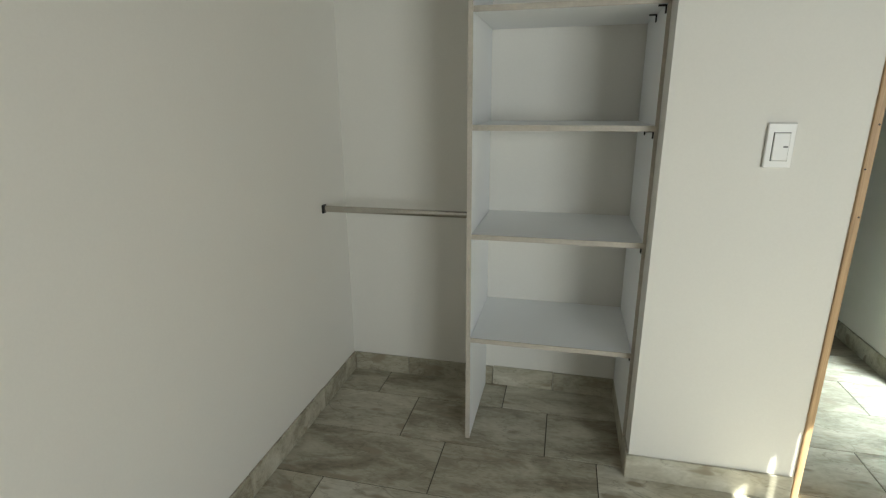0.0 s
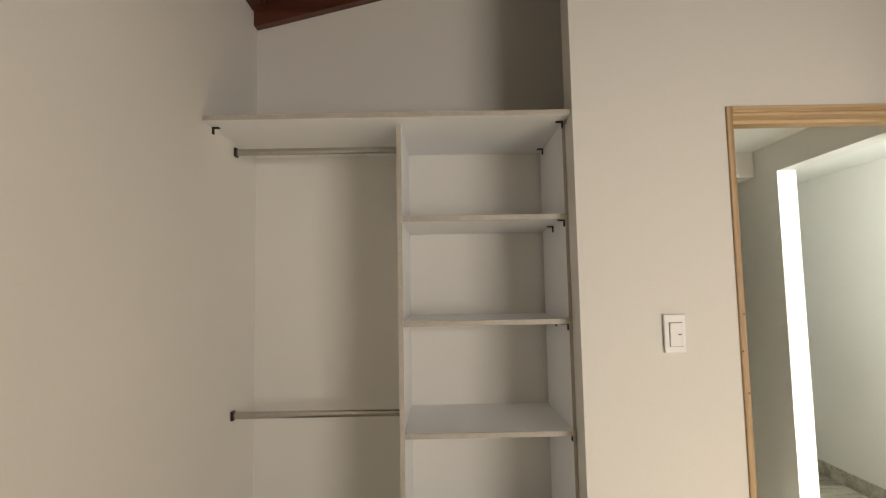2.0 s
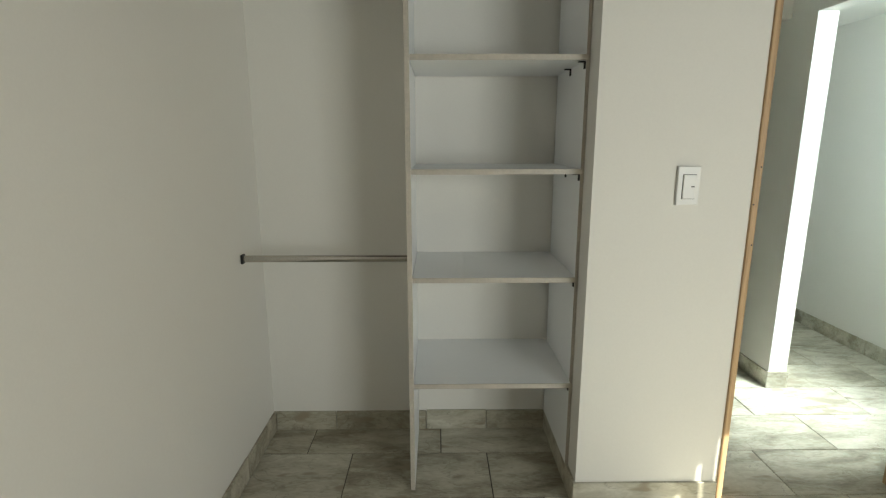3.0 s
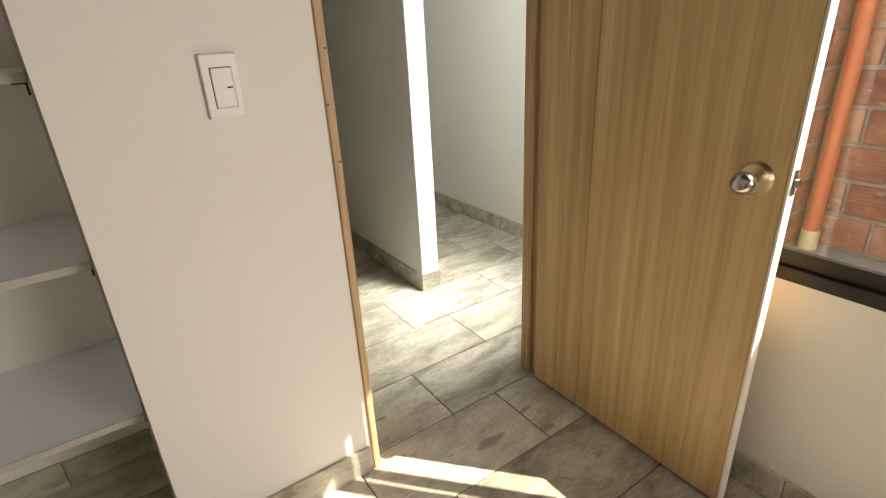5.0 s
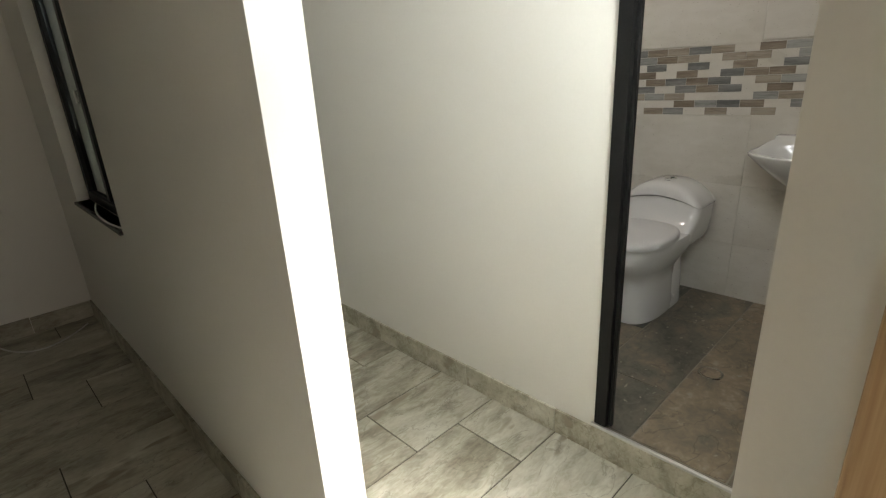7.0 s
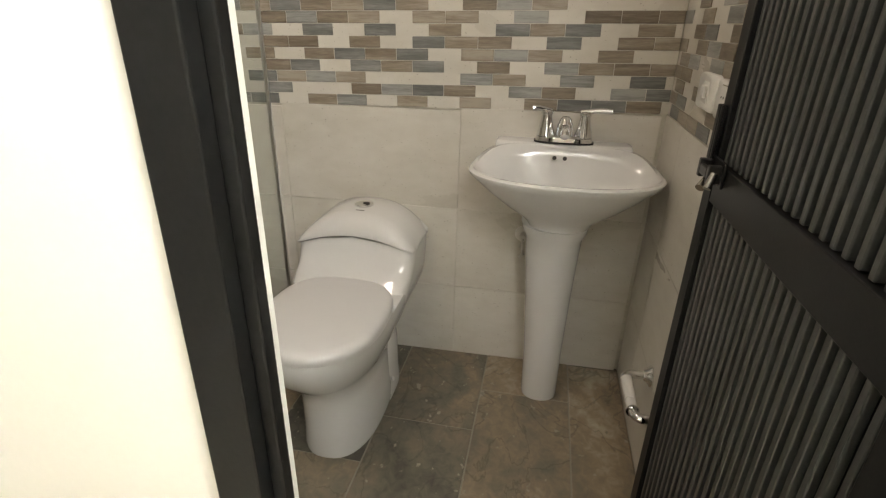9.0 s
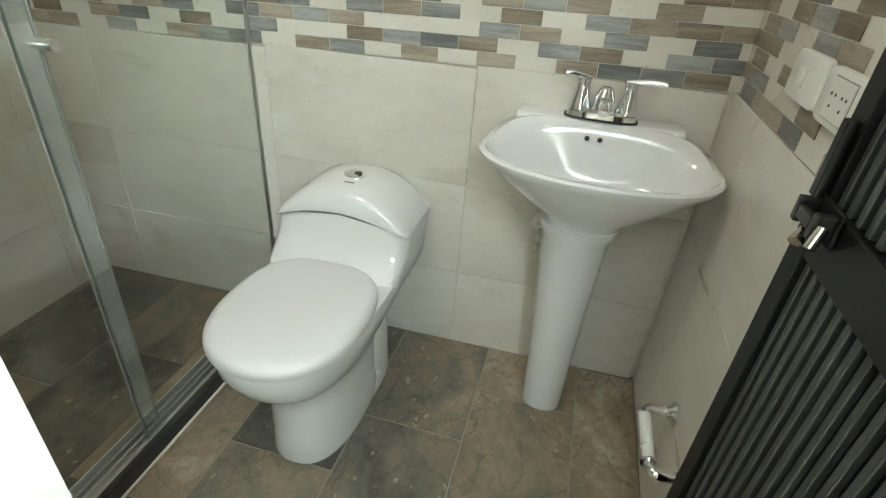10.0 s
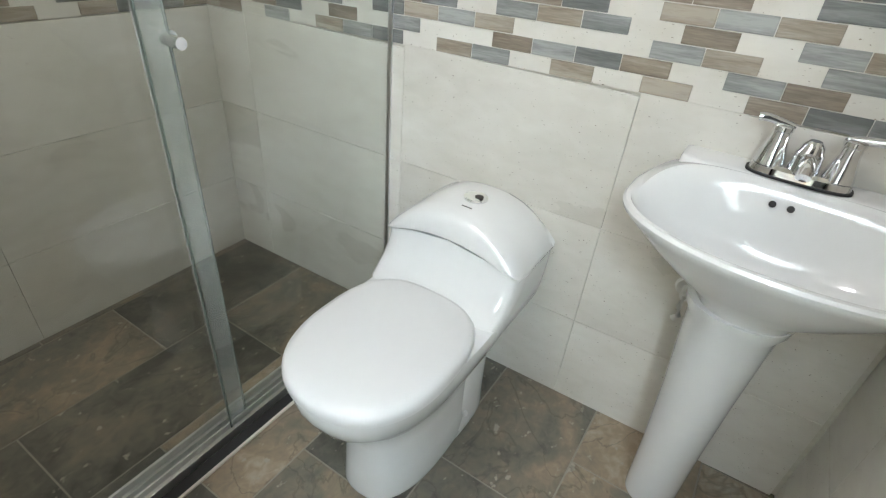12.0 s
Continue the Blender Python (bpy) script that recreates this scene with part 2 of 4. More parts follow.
# ribs coloured greyer than the black leaf for the light they catch
LIT_RIB = mat("black_rib_greyed_by_light", (0.05, 0.052, 0.05), 0.35, 0.0, spread=0.2, scale=12, fine=160, bump=0.03)
BRONZE = mat("dark_bronze_metal", (0.024, 0.022, 0.02), 0.38, 0.3, spread=0.25, scale=12, fine=160, bump=0.04)
PORCELAIN = mat("white_glazed_porcelain", (0.71, 0.71, 0.70), 0.15, spread=0.01, scale=2, bump=0, coat=0.6)
PLASTIC = mat("white_switch_plastic", (0.75, 0.74, 0.71), 0.35, spread=0.01, bump=0.01)
SEATLID = mat("satin_white_seat_plastic", (0.64, 0.635, 0.63), 0.28, spread=0.01, scale=2, bump=0)
DARK = mat("dark_hole", (0.02, 0.02, 0.02), 0.7, bump=0)
BRASS = mat("pale_brass", (0.7, 0.58, 0.38), 0.3, 1.0, spread=0.08, bump=0.02)
PVC = mat("orange_pvc", (0.55, 0.15, 0.07), 0.4, spread=0.1, scale=8, fine=80)
CUFF = mat("cream_pvc", (0.62, 0.55, 0.36), 0.5, spread=0.15)
CLAY = ramp_mat("ribbed_clay_block", [(0.3, (0.19, 0.075, 0.045)), (0.5, (0.32, 0.14, 0.085)), (0.7, (0.42, 0.23, 0.15))], 0.8, (1.5, 1.5, 2.5), 2.5, bump=0.5, dist=0.006, per_piece=0.25, rib=14.0, spots=(9.0, 0.63, (0.33, 0.27, 0.22)))
MORTAR = mat("grey_mortar", (0.33, 0.3, 0.26), 0.95, spread=0.25, scale=10, fine=60, bump=0.6, dist=0.008)
CONCRETE = mat("rough_concrete", (0.3, 0.28, 0.25), 0.95, spread=0.2, scale=3, fine=40, bump=0.5, dist=0.005)
RENDER = mat("grey_cement_render", (0.45, 0.43, 0.4), 0.9, spread=0.15, scale=3, fine=40, bump=0.4, dist=0.004)
GLASS = glass_mat("clear_window_glass", (0.93, 0.96, 0.94))
SHOWER = glass_mat("greenish_shower_glass", (0.955, 0.976, 0.966), 1.5)
SEAL = milky_mat("clear_plastic_seal", (0.8, 0.81, 0.8), 0.26)
GLASS_EDGE = mat("dark_green_glass_edge", (0.16, 0.2, 0.18), 0.25, spread=0.1, bump=0)
FROST = frosted_mat("frosted_glass", (0.83, 0.86, 0.84))
SMOKED = glass_mat("grey_window_glass", (0.42, 0.45, 0.44), 1.5)
CABLE = mat("white_cable", (0.7, 0.69, 0.66), 0.5, bump=0)


# ---- builders ----
def base_of(ob):
    p = Vector((0, 0, 0))
    while ob is not None:
        p += ob.location
        ob = ob.parent
    return p


def mesh_of(name, bm, material, smooth=False):
    me = bpy.data.meshes.new(name)
    bmesh.ops.recalc_face_normals(bm, faces=bm.faces)
    bm.to_mesh(me)
    bm.free()
    for m in material if isinstance(material, (list, tuple)) else [material]:
        me.materials.append(m)
    if smooth:
        me.shade_smooth()
        me.set_sharp_from_angle(angle=radians(40))
    return me


def part(name, bm, material, parent, label="", smooth=False):
    """Link a bmesh, in world metres, as one mesh object under a thing or part."""
    off = base_of(parent)
    bmesh.ops.translate(bm, verts=bm.verts, vec=-off)
    ob = new(name, mesh_of(name, bm, material, smooth))
    ob.parent = parent
    return tagged(ob, label)


def thing(name, at, label, category, group="", kind=""):
    ob = new(name)
    ob.location = at
    return tagged(ob, label, category, group, kind)


def structure(name, bm, material, label, category, smooth=False):
    return tagged(new(name, mesh_of(name, bm, material, smooth)), label, category, "", "structure")


def box(lo, hi, bevel=0.0, bm=None, segs=2):
    own = bmesh.new()
    c = [(a + b) / 2 for a, b in zip(lo, hi)]
    s = [abs(b - a) for a, b in zip(lo, hi)]
    bmesh.ops.create_cube(own, size=1, matrix=Matrix.Translation(c) @ Matrix.Diagonal((*s, 1)))
    if bevel:
        bmesh.ops.bevel(own, geom=own.edges[:], offset=bevel, segments=segs, affect="EDGES", profile=0.5)
    return join(bm, own)


def join(bm, own):
    if bm is None:
        return own
    me = bpy.data.meshes.new("tmp")
    own.to_mesh(me)
    own.free()
    bm.from_mesh(me)
    bpy.data.meshes.remove(me)
    return bm


def boxes(*pairs, bevel=0.0):
    bm = bmesh.new()
    for lo, hi in pairs:
        box(lo, hi, bevel, bm)
    return bm


def rod(a, b, r, bm=None, seg=16, r2=None):
    own = bmesh.new()
    a, b = Vector(a), Vector(b)
    d = b - a
    m = Matrix.Translation((a + b) / 2) @ d.to_track_quat("Z", "Y").to_matrix().to_4x4()
    bmesh.ops.create_cone(own, cap_ends=True, segments=seg, radius1=r, radius2=r if r2 is None else r2, depth=d.length, matrix=m)
    return join(bm, own)


def tube(points, r, bm=None, seg=10):
    """A bent tube through some points."""
    own = bmesh.new()
    pts = [Vector(p) for p in points]
    rings = []
    for i, p in enumerate(pts):
        d = (pts[min(i + 1, len(pts) - 1)] - pts[max(i - 1, 0)]).normalized()
        q = d.to_track_quat("Z", "Y").to_matrix()
        rings.append([own.verts.new(p + q @ Vector((r * math.cos(k * math.tau / seg), r * math.sin(k * math.tau / seg), 0))) for k in range(seg)])
    for A, B in zip(rings, rings[1:]):
        for k in range(seg):
            own.faces.new((A[k], A[(k + 1) % seg], B[(k + 1) % seg], B[k]))
    own.faces.new(rings[0][::-1]), own.faces.new(rings[-1])
    return join(bm, own)


def arc(a, b, c, n=8):
    """Points on a smooth bend from a to c, pulled towards b."""
    a, b, c = Vector(a), Vector(b), Vector(c)
    return [(1 - t) ** 2 * a + 2 * t * (1 - t) * b + t * t * c for t in (i / n for i in range(n + 1))]


def loft(rings, cap=(True, True)):
    """Skin closed rings of equally many points."""
    bm = bmesh.new()
    vs = [[bm.verts.new(p) for p in ring] for ring in rings]
    n = len(vs[0])
    for A, B in zip(vs, vs[1:]):
        for k in range(n):
            bm.faces.new((A[k], A[(k + 1) % n], B[(k + 1) % n], B[k]))
    if cap[0]:
        bm.faces.new(vs[0][::-1])
    if cap[1]:
        bm.faces.new(vs[-1])
    return bm


def oval(x0, x1, yc, hw, z, p=2.4, n=40, pb=None, dz=0.0, tilt=0.0):
    """A closed ring in plan, front end at x0 and back end at x1; p: front squareness, pb: back squareness."""
    xc, hl = (x0 + x1) / 2, (x1 - x0) / 2
    pts = []
    for k in range(n):
        a = k * math.tau / n
        c, s = math.cos(a), math.sin(a)
        e = 2 / (p if c < 0 else (pb or p))
        x = xc + hl * math.copysign(abs(c) ** e, c)
        y = yc + hw * math.copysign(abs(s) ** e, s)
        pts.append((x, y, z + dz * s * s + tilt * (x - xc)))
    return pts


def slab_with_holes(axis, at, thick, u0, u1, z0, z1, holes, bm=None):
    """A wall across axis ('x' or 'y') from at to at+thick, with rectangular holes (ua, ub, za, zb), as one mesh of butted blocks."""
    bm = bm or bmesh.new()
    us = sorted({u0, u1, *(h[0] for h in holes), *(h[1] for h in holes)})
    for ua, ub in zip(us, us[1:]):
        spans = sorted((h[2], h[3]) for h in holes if h[0] <= ua and h[1] >= ub)
        z = z0
        for a, b in spans + [(z1, z1)]:
            if a > z + 1e-6:
                lo, hi = ((at, ua, z), (at + thick, ub, a)) if axis == "x" else ((ua, at, z), (ub, at + thick, a))
                box(lo, hi, 0, bm)
            z = max(z, b)
    bmesh.ops.remove_doubles(bm, verts=bm.verts, dist=1e-5)
    return bm


def roof_z(x):
    return 2.84 + 0.238 * (x + 1.045)


def prism(x0, x1, y0, y1, z0, bm=None, lift=0.0):
    """A block whose top follows the sloping roof."""
    own = bmesh.new()
    v = [own.verts.new(p) for p in ((x0, y0, z0), (x1, y0, z0), (x1, y0, roof_z(x1) + lift), (x0, y0, roof_z(x0) + lift), (x0, y1, z0), (x1, y1, z0), (x1, y1, roof_z(x1) + lift), (x0, y1, roof_z(x0) + lift))]
    for f in ((0, 1, 2, 3), (7, 6, 5, 4), (0, 4, 5, 1), (1, 5, 6, 2), (2, 6, 7, 3), (3, 7, 4, 0)):
        own.faces.new([v[i] for i in f])
    return join(bm, own)


# ---- large structure ----
WX, EX, NY, BY = -1.045, 1.79, 1.875, 2.44
wall_west = structure("wall_west", prism(WX - 0.12, WX, -2.42, 2.56, 0), PAINT, "smooth warm white painted bedroom wall", "wall")
wall_niche = structure("wall_niche", prism(WX, 0.315, BY, 2.56, 0), PAINT, "warm white painted back wall of the closet niche", "wall")
bm = prism(0.315, 0.877, NY, 1.985, 0)
prism(0.877, 1.69, NY, 1.985, 2.086, bm)
prism(1.69, 1.91, NY, 1.985, 0, bm)
prism(0.81, 0.915, 1.985, 2.75, 0, bm)
prism(0.315, 0.81, BY, 2.56, 0, bm)
wall_north = structure("wall_north", bm, PAINT, "warm white painted wall with the bedroom doorway", "wall")
# the opening is lengthened southwards, out of view, to let in more sun
bm = slab_with_holes("x", EX, 0.12, -2.42, NY, 0, 3.5, [(-1.9, 1.3, 0.71, 1.9)])
wall_east = structure("wall_east", bm, PAINT, "cream painted wall below the bedroom window", "wall")
wall_south = structure("wall_south", prism(WX, EX, -2.42, -2.3, 0), PAINT, "plain warm white bedroom wall", "wall")
bm = slab_with_holes("x", 1.703, 0.107, 1.985, 5.8, 0, 2.22, [(2.0, 2.845, 0, 2.06), (4.16, 4.95, 0.79, 2.0)])
partition = structure("wall_partition", bm, PAINT, "white painted partition wall with an open passage", "wall")
bm = slab_with_holes("y", 1.96, 0.12, 1.81, 2.66, 0, 2.6, [(1.93, 2.46, 0.86, 2.4)])
wall_patio = structure("wall_patio", bm, PAINT, "white painted corridor wall round a frosted window", "wall")
bm = slab_with_holes("x", 2.66, 0.12, 1.96, 5.42, 0, 2.5, [(2.09, 2.69, 0.11, 2.12), (4.367, 5.05, 0.775, 2.05)])
wall_bath = structure("wall_bath", bm, PAINT, "white painted wall with the bathroom doorway", "wall")
structure("wall_corridor_end", box((1.81, 5.3, 0), (2.66, 5.42, 2.5)), PAINT, "plain white corridor end wall", "wall")
structure("wall_room_north", box((-1.12, 5.5, 0), (1.703, 5.62, 2.22)), PAINT, "warm white painted wall of the dim side room", "wall")
structure("wall_room_west", box((-1.12, 2.56, 0), (-1.0, 5.8, 2.5)), PAINT, "plain white wall of the dim side room", "wall")
structure("wall_bath_east", box((4.021, 1.96, 0), (4.13, 4.2, 2.5)), CREAM_GROUT, "cream tiled bathroom back wall behind the toilet", "wall")
WBE = bpy.data.objects["wall_bath_east"]
# the back wall stands a little out of square
SKEW = 0.0272
WBE.rotation_euler[2] = SKEW
WBE.location = Vector((4.0021, 2.087, 0)) - Matrix.Rotation(SKEW, 3, "Z") @ Vector((4.013, 2.087, 0))
WBS = structure("wall_bath_south", box((2.78, 1.96, 0), (4.021, 2.079, 2.5)), CREAM_GROUT, "cream tiled bathroom side wall", "wall")
WBN = structure("wall_bath_north", box((2.78, 4.078, 0), (4.021, 4.2, 2.5)), CREAM_GROUT, "cream tiled shower end wall", "wall")

# ceilings
bm = prism(WX - 0.12, EX + 0.12, -2.42, 2.56, 2.6)
for v in bm.verts:
    if v.co.z < 2.61:
        v.co.z = roof_z(v.co.x) + 0.002
    else:
        v.co.z += 0.06
for f in range(13):
    y = -2.3 + f * 0.37
    own = prism(WX, EX, y, y + 0.355, 2.6)
    for v in own.verts:
        v.co.z = roof_z(v.co.x) + (-0.012 if v.co.z < 2.61 else 0.001)
    join(bm, own)
structure("ceiling_bedroom", bm, PLANK, "dark wooden sloping plank ceiling", "ceiling")
# the block over the bathroom rises unseen to keep sun off window_4
structure("ceiling_hall", boxes(((0.915, 1.985, 2.22), (2.66, 2.56, 2.34)), ((-1.12, 2.56, 2.22), (2.66, 5.92, 2.34)), ((2.66, 1.96, 2.5), (4.13, 4.2, 3.3)), ((2.66, 4.2, 2.5), (2.78, 5.42, 2.6))), CEIL, "flat white painted ceiling, thickened over the bathroom to block sun", "ceiling")
structure("beam_hall", box((0.415, 3.04, 2.065), (1.70, 3.19, 2.22), 0.004), PAINT, "white plastered ceiling beam", "beam")


def roof_beam(x0, x1, y0, y1, depth):
    own = prism(x0, x1, y0, y1, 2.0)
    for v in own.verts:
        v.co.z = roof_z(v.co.x) - (depth if v.co.z < 2.01 else 0.013)
    bmesh.ops.bevel(own, geom=own.edges[:], offset=0.006, segments=2, affect="EDGES")
    return own


for args in ((WX, 0.315, 2.385, 2.438, 0.14), (WX, -0.985, -2.3, 2.385, 0.075), (-0.985, EX, 0.9, 0.97, 0.12), (-0.985, EX, -0.7, -0.63, 0.12)):
    tagged(new("roof_beam", mesh_of("roof_beam", roof_beam(*args), MAHOGANY)), "dark red-brown varnished wooden roof beam", "beam", "", "structure")

# floors under the tiles
floor = structure("floor", boxes(((-1.12, -2.42, -0.12), (1.85, 1.96, -0.004)), ((-1.12, 1.96, -0.12), (2.7, 5.92, -0.004))), GROUT, "grey-brown weathered stone tile floor", "floor")
bath_floor = structure("floor_bath", box((2.664, 2.09, -0.1), (4.021, 4.078, 0.1185)), BATH_GROUT, "dark brown slate tile bathroom floor", "floor")
ground = structure("ground", boxes(((-60, -60, -0.3), (60, 60, -0.125)), ((1.91, -2.42, -0.12), (4.05, 1.95, 0.0))), CONCRETE, "rough grey concrete ground of the light well", "ground")


# skirting of cut stone strips, one piece per strip
def skirting(runs, h=0.1, t=0.011, z=0.0):
    holder = structure("baseboard", box((-1.0, -2.299, 0.002), (-0.99, -2.29, 0.01)), GROUT, "grey-brown stone tile skirting strips", "baseboard")
    rng = random.Random(5)
    for (x0, y0), (x1, y1), nx, ny in runs:
        L = math.hypot(x1 - x0, y1 - y0)
        d = 0.0
        while d < L - 0.01:
            w = min(rng.choice((0.3, 0.6, 0.15, 0.45)), L - d)
            if L - d - w < 0.05:
                w = L - d
            a, b = (d + 0.0015) / L, (d + w - 0.0015) / L
            p, q = (x0 + (x1 - x0) * a, y0 + (y1 - y0) * a), (x0 + (x1 - x0) * b, y0 + (y1 - y0) * b)
            hh = h + rng.uniform(-0.002, 0.002)
            lo = (min(p[0], q[0], p[0] + nx * t, q[0] + nx * t), min(p[1], q[1], p[1] + ny * t, q[1] + ny * t), z)
            hi = (max(p[0], q[0], p[0] + nx * t, q[0] + nx * t), max(p[1], q[1], p[1] + ny * t, q[1] + ny * t), z + hh)
            c = Vector(lo).lerp(hi, 0.5)
            own = box(Vector(lo) - c, Vector(hi) - c, 0.0015, None, 1)
            ob = new("skirting_strip", mesh_of("skirting_strip", own, STONE))
            ob.location, ob.parent = c, holder
            d += w


skirting([((WX, -2.3), (WX, BY), 1, 0), ((WX + 0.011, BY), (0.304, BY), 0, -1), ((0.315, NY), (0.315, BY), -1, 0), ((0.304, NY), (0.875, NY), 0, -1),
          ((EX, -2.3), (EX, NY), -1, 0), ((1.703, 2.834), (1.703, 5.5), -1, 0), ((1.692, 2.845), (1.81, 2.845), 0, -1), ((1.81, 2.834), (1.81, 5.3), 1, 0),
          ((-1.0, 5.5), (1.692, 5.5), 0, -1), ((2.66, 2.70), (2.66, 5.3), -1, 0), ((1.703, 1.992), (1.703, 2.011), -1, 0), ((1.703, 2.0), (1.81, 2.0), 0, 1),
          ((1.821, 2.08), (2.649, 2.08), 0, 1), ((WX, -2.3), (EX, -2.3), 0, 1), ((0.915, 1.992), (0.915, 2.75), 1, 0), ((-1.0, 2.56), (0.81, 2.56), 0, 1)])

# threshold of the bathroom: stone riser under a thin metal strip
sill = thing("threshold", (2.72, 2.39, 0.0), "stone-clad bathroom threshold with a thin metal sill strip", "threshold", "", "structure")
part("riser", box((2.645, 2.09, 0.0), (2.663, 2.70, 0.112), 0.002), STONE, sill)
part("sill_strip", box((2.643, 2.09, 0.113), (2.656, 2.70, 0.125), 0.003), ALUMINIUM, sill, "pale worn sill strip")

# ---- windows ----
win = thing("window_1", (EX + 0.06, 0.3, 0.71), "dark bronze sliding window with clear glass", "window", "", "structure")
part("frame", boxes(((EX - 0.004, -1.9, 0.705), (EX + 0.08, 1.3, 0.742)), ((EX - 0.004, -1.9, 1.83), (EX + 0.08, 1.3, 1.9)), ((EX + 0.005, -1.9, 0.742), (EX + 0.075, -1.85, 1.83)), ((EX + 0.005, 1.25, 0.742), (EX + 0.075, 1.3, 1.83)), bevel=0.003), BRONZE, win)
part("bottom_rail", boxes(((EX + 0.012, -1.85, 0.743), (EX + 0.03, 1.25, 0.785)), bevel=0.002), BRONZE, win)
part("stile", box((EX + 0.012, 0.755, 0.786), (EX + 0.03, 0.81, 1.829), 0.002), BRONZE, win)
part("stile", box((EX + 0.035, 0.63, 0.786), (EX + 0.055, 0.70, 1.829), 0.002), BRONZE, win)
pane = part("pane", box((EX + 0.019, -1.85, 0.785), (EX + 0.023, 1.25, 1.83)), GLASS, win)
pane.visible_shadow = False

win = thing("window_2", (2.2, 2.05, 0.86), "black framed frosted glass window", "window", "", "structure")
part("frame", boxes(((1.93, 2.043, 0.86), (2.46, 2.084, 0.905)), ((1.93, 2.043, 2.355), (2.46, 2.084, 2.4)), ((1.93, 2.043, 0.905), (1.965, 2.084, 2.355)), ((2.425, 2.043, 0.905), (2.46, 2.084, 2.355)), bevel=0.003), BLACK, win)
part("glazing_bead", boxes(((1.966, 2.062, 0.906), (2.424, 2.072, 0.916)), ((2.414, 2.062, 0.916), (2.424, 2.072, 2.354)), bevel=0.002), ALUMINIUM, win)
part("pane", box((1.966, 2.055, 0.906), (2.424, 2.061, 2.354)), FROST, win, "frosted pane")

win = thing("window_3", (1.76, 4.55, 0.79), "black framed inner window with grey glass", "window", "", "structure")
part("frame", boxes(((1.755, 4.16, 0.79), (1.795, 4.95, 0.835)), ((1.755, 4.16, 1.955), (1.795, 4.95, 2.0)), ((1.755, 4.16, 0.835), (1.795, 4.21, 1.955)), ((1.755, 4.90, 0.835), (1.795, 4.95, 1.955)), ((1.76, 4.53, 0.835), (1.79, 4.575, 1.955)), bevel=0.003), BLACK, win)
part("sill", box((1.69, 4.155, 0.776), (1.755, 4.955, 0.79), 0.002), BRONZE, win, "dark stone sill")
part("pane", box((1.772, 4.211, 0.836), (1.777, 4.899, 1.954)), SMOKED, win)
part("latch", box((1.74, 4.53, 1.25), (1.755, 4.55, 1.30), 0.003), STEEL, win, "small steel latch")

win = thing("window_4", (2.7, 4.7, 0.775), "black framed frosted window at the end of the corridor", "window", "", "structure")
part("frame", boxes(((2.672, 4.367, 0.775), (2.74, 5.05, 0.84)), ((2.672, 4.367, 2.0), (2.74, 5.05, 2.05)), ((2.68, 4.367, 0.84), (2.74, 4.38, 2.0)), ((2.672, 5.0, 0.84), (2.74, 5.05, 2.0)), ((2.676, 4.67, 0.84), (2.73, 4.72, 2.0)), bevel=0.003), BLACK, win)
part("pane", box((2.70, 4.381, 0.841), (2.705, 4.999, 1.999)), FROST, win, "frosted pane")

# ---- bedroom door ----
fr = thing("door_frame", (1.3, 1.93, 0.0), "pale pine door frame with a moulded edge", "door frame", "", "structure")
part("jamb", boxes(((0.877, 1.866, 0.0), (0.9, 1.99, 2.086)), ((0.9, 1.918, 0.0), (0.912, 1.99, 2.045)), bevel=0.003), PINE, fr)
part("jamb", boxes(((1.672, 1.866, 0.0), (1.702, 1.99, 2.086)), ((1.655, 1.94, 0.0), (1.672, 1.99, 2.045)), bevel=0.003), PINE, fr)
part("head", boxes(((0.9, 1.866, 2.062), (1.672, 1.99, 2.086)), ((0.9, 1.872, 2.05), (1.672, 1.985, 2.062)), ((0.912, 1.925, 2.036), (1.655, 1.985, 2.05)), bevel=0.003), PINE_H, fr)
part("strike_plate", boxes(((0.9, 1.878, 0.955), (0.9025, 1.905, 1.045)), bevel=0.001), STEEL, fr, "worn steel strike plate")
for x, z in ((0.893, 1.33), (0.882, 1.2), (0.893, 1.055)):
    part("screw_hole", rod((x, 1.8664, z), (x, 1.8655, z), 0.003), DARK, fr)
part("screw_hole", rod((0.9, 1.89, 1.33), (0.9006, 1.89, 1.33), 0.0035), DARK, fr)
part("screw_hole", rod((1.6712, 1.915, 1.065), (1.6718, 1.915, 1.065), 0.004), DARK, fr)
part("catch", boxes(((1.669, 1.899, 0.945), (1.6718, 1.916, 0.963)), ((1.669, 1.899, 0.98), (1.6718, 1.916, 0.998)), ((1.669, 1.9055, 0.963), (1.6718, 1.916, 0.98)), bevel=0.0012), PLASTIC, fr, "white catch plate")
for z in (0.954, 0.989):
    part("screw_hole", rod((1.6684, 1.9075, z), (1.669, 1.9075, z), 0.003), DARK, fr)

door = thing("door", (1.66, 1.5, 0.008), "open light oak veneered bedroom door with grooved boards", "door")
y = 1.893
for w in (0.116, 0.109, 0.553):
    part("board", box((1.64, y - w + 0.001, 0.008), (1.676, y - 0.001, 2.035), 0.002, None, 1), OAK, door)
    y -= w
part("edge_strip", box((1.6405, 1.108, 0.008), (1.6755, 1.1145, 2.035), 0.001), SUNLIT_EDGE, door, "edge strip coloured pale as if sunlit")
part("core", box((1.645, 1.118, 0.01), (1.671, 1.888, 2.03)), PINE, door)
knob = part("rose", rod((1.6395, 1.182, 1.0), (1.631, 1.182, 1.0), 0.041, None, 32, 0.034), BRASS, door, "satin brass-toned rose", True)
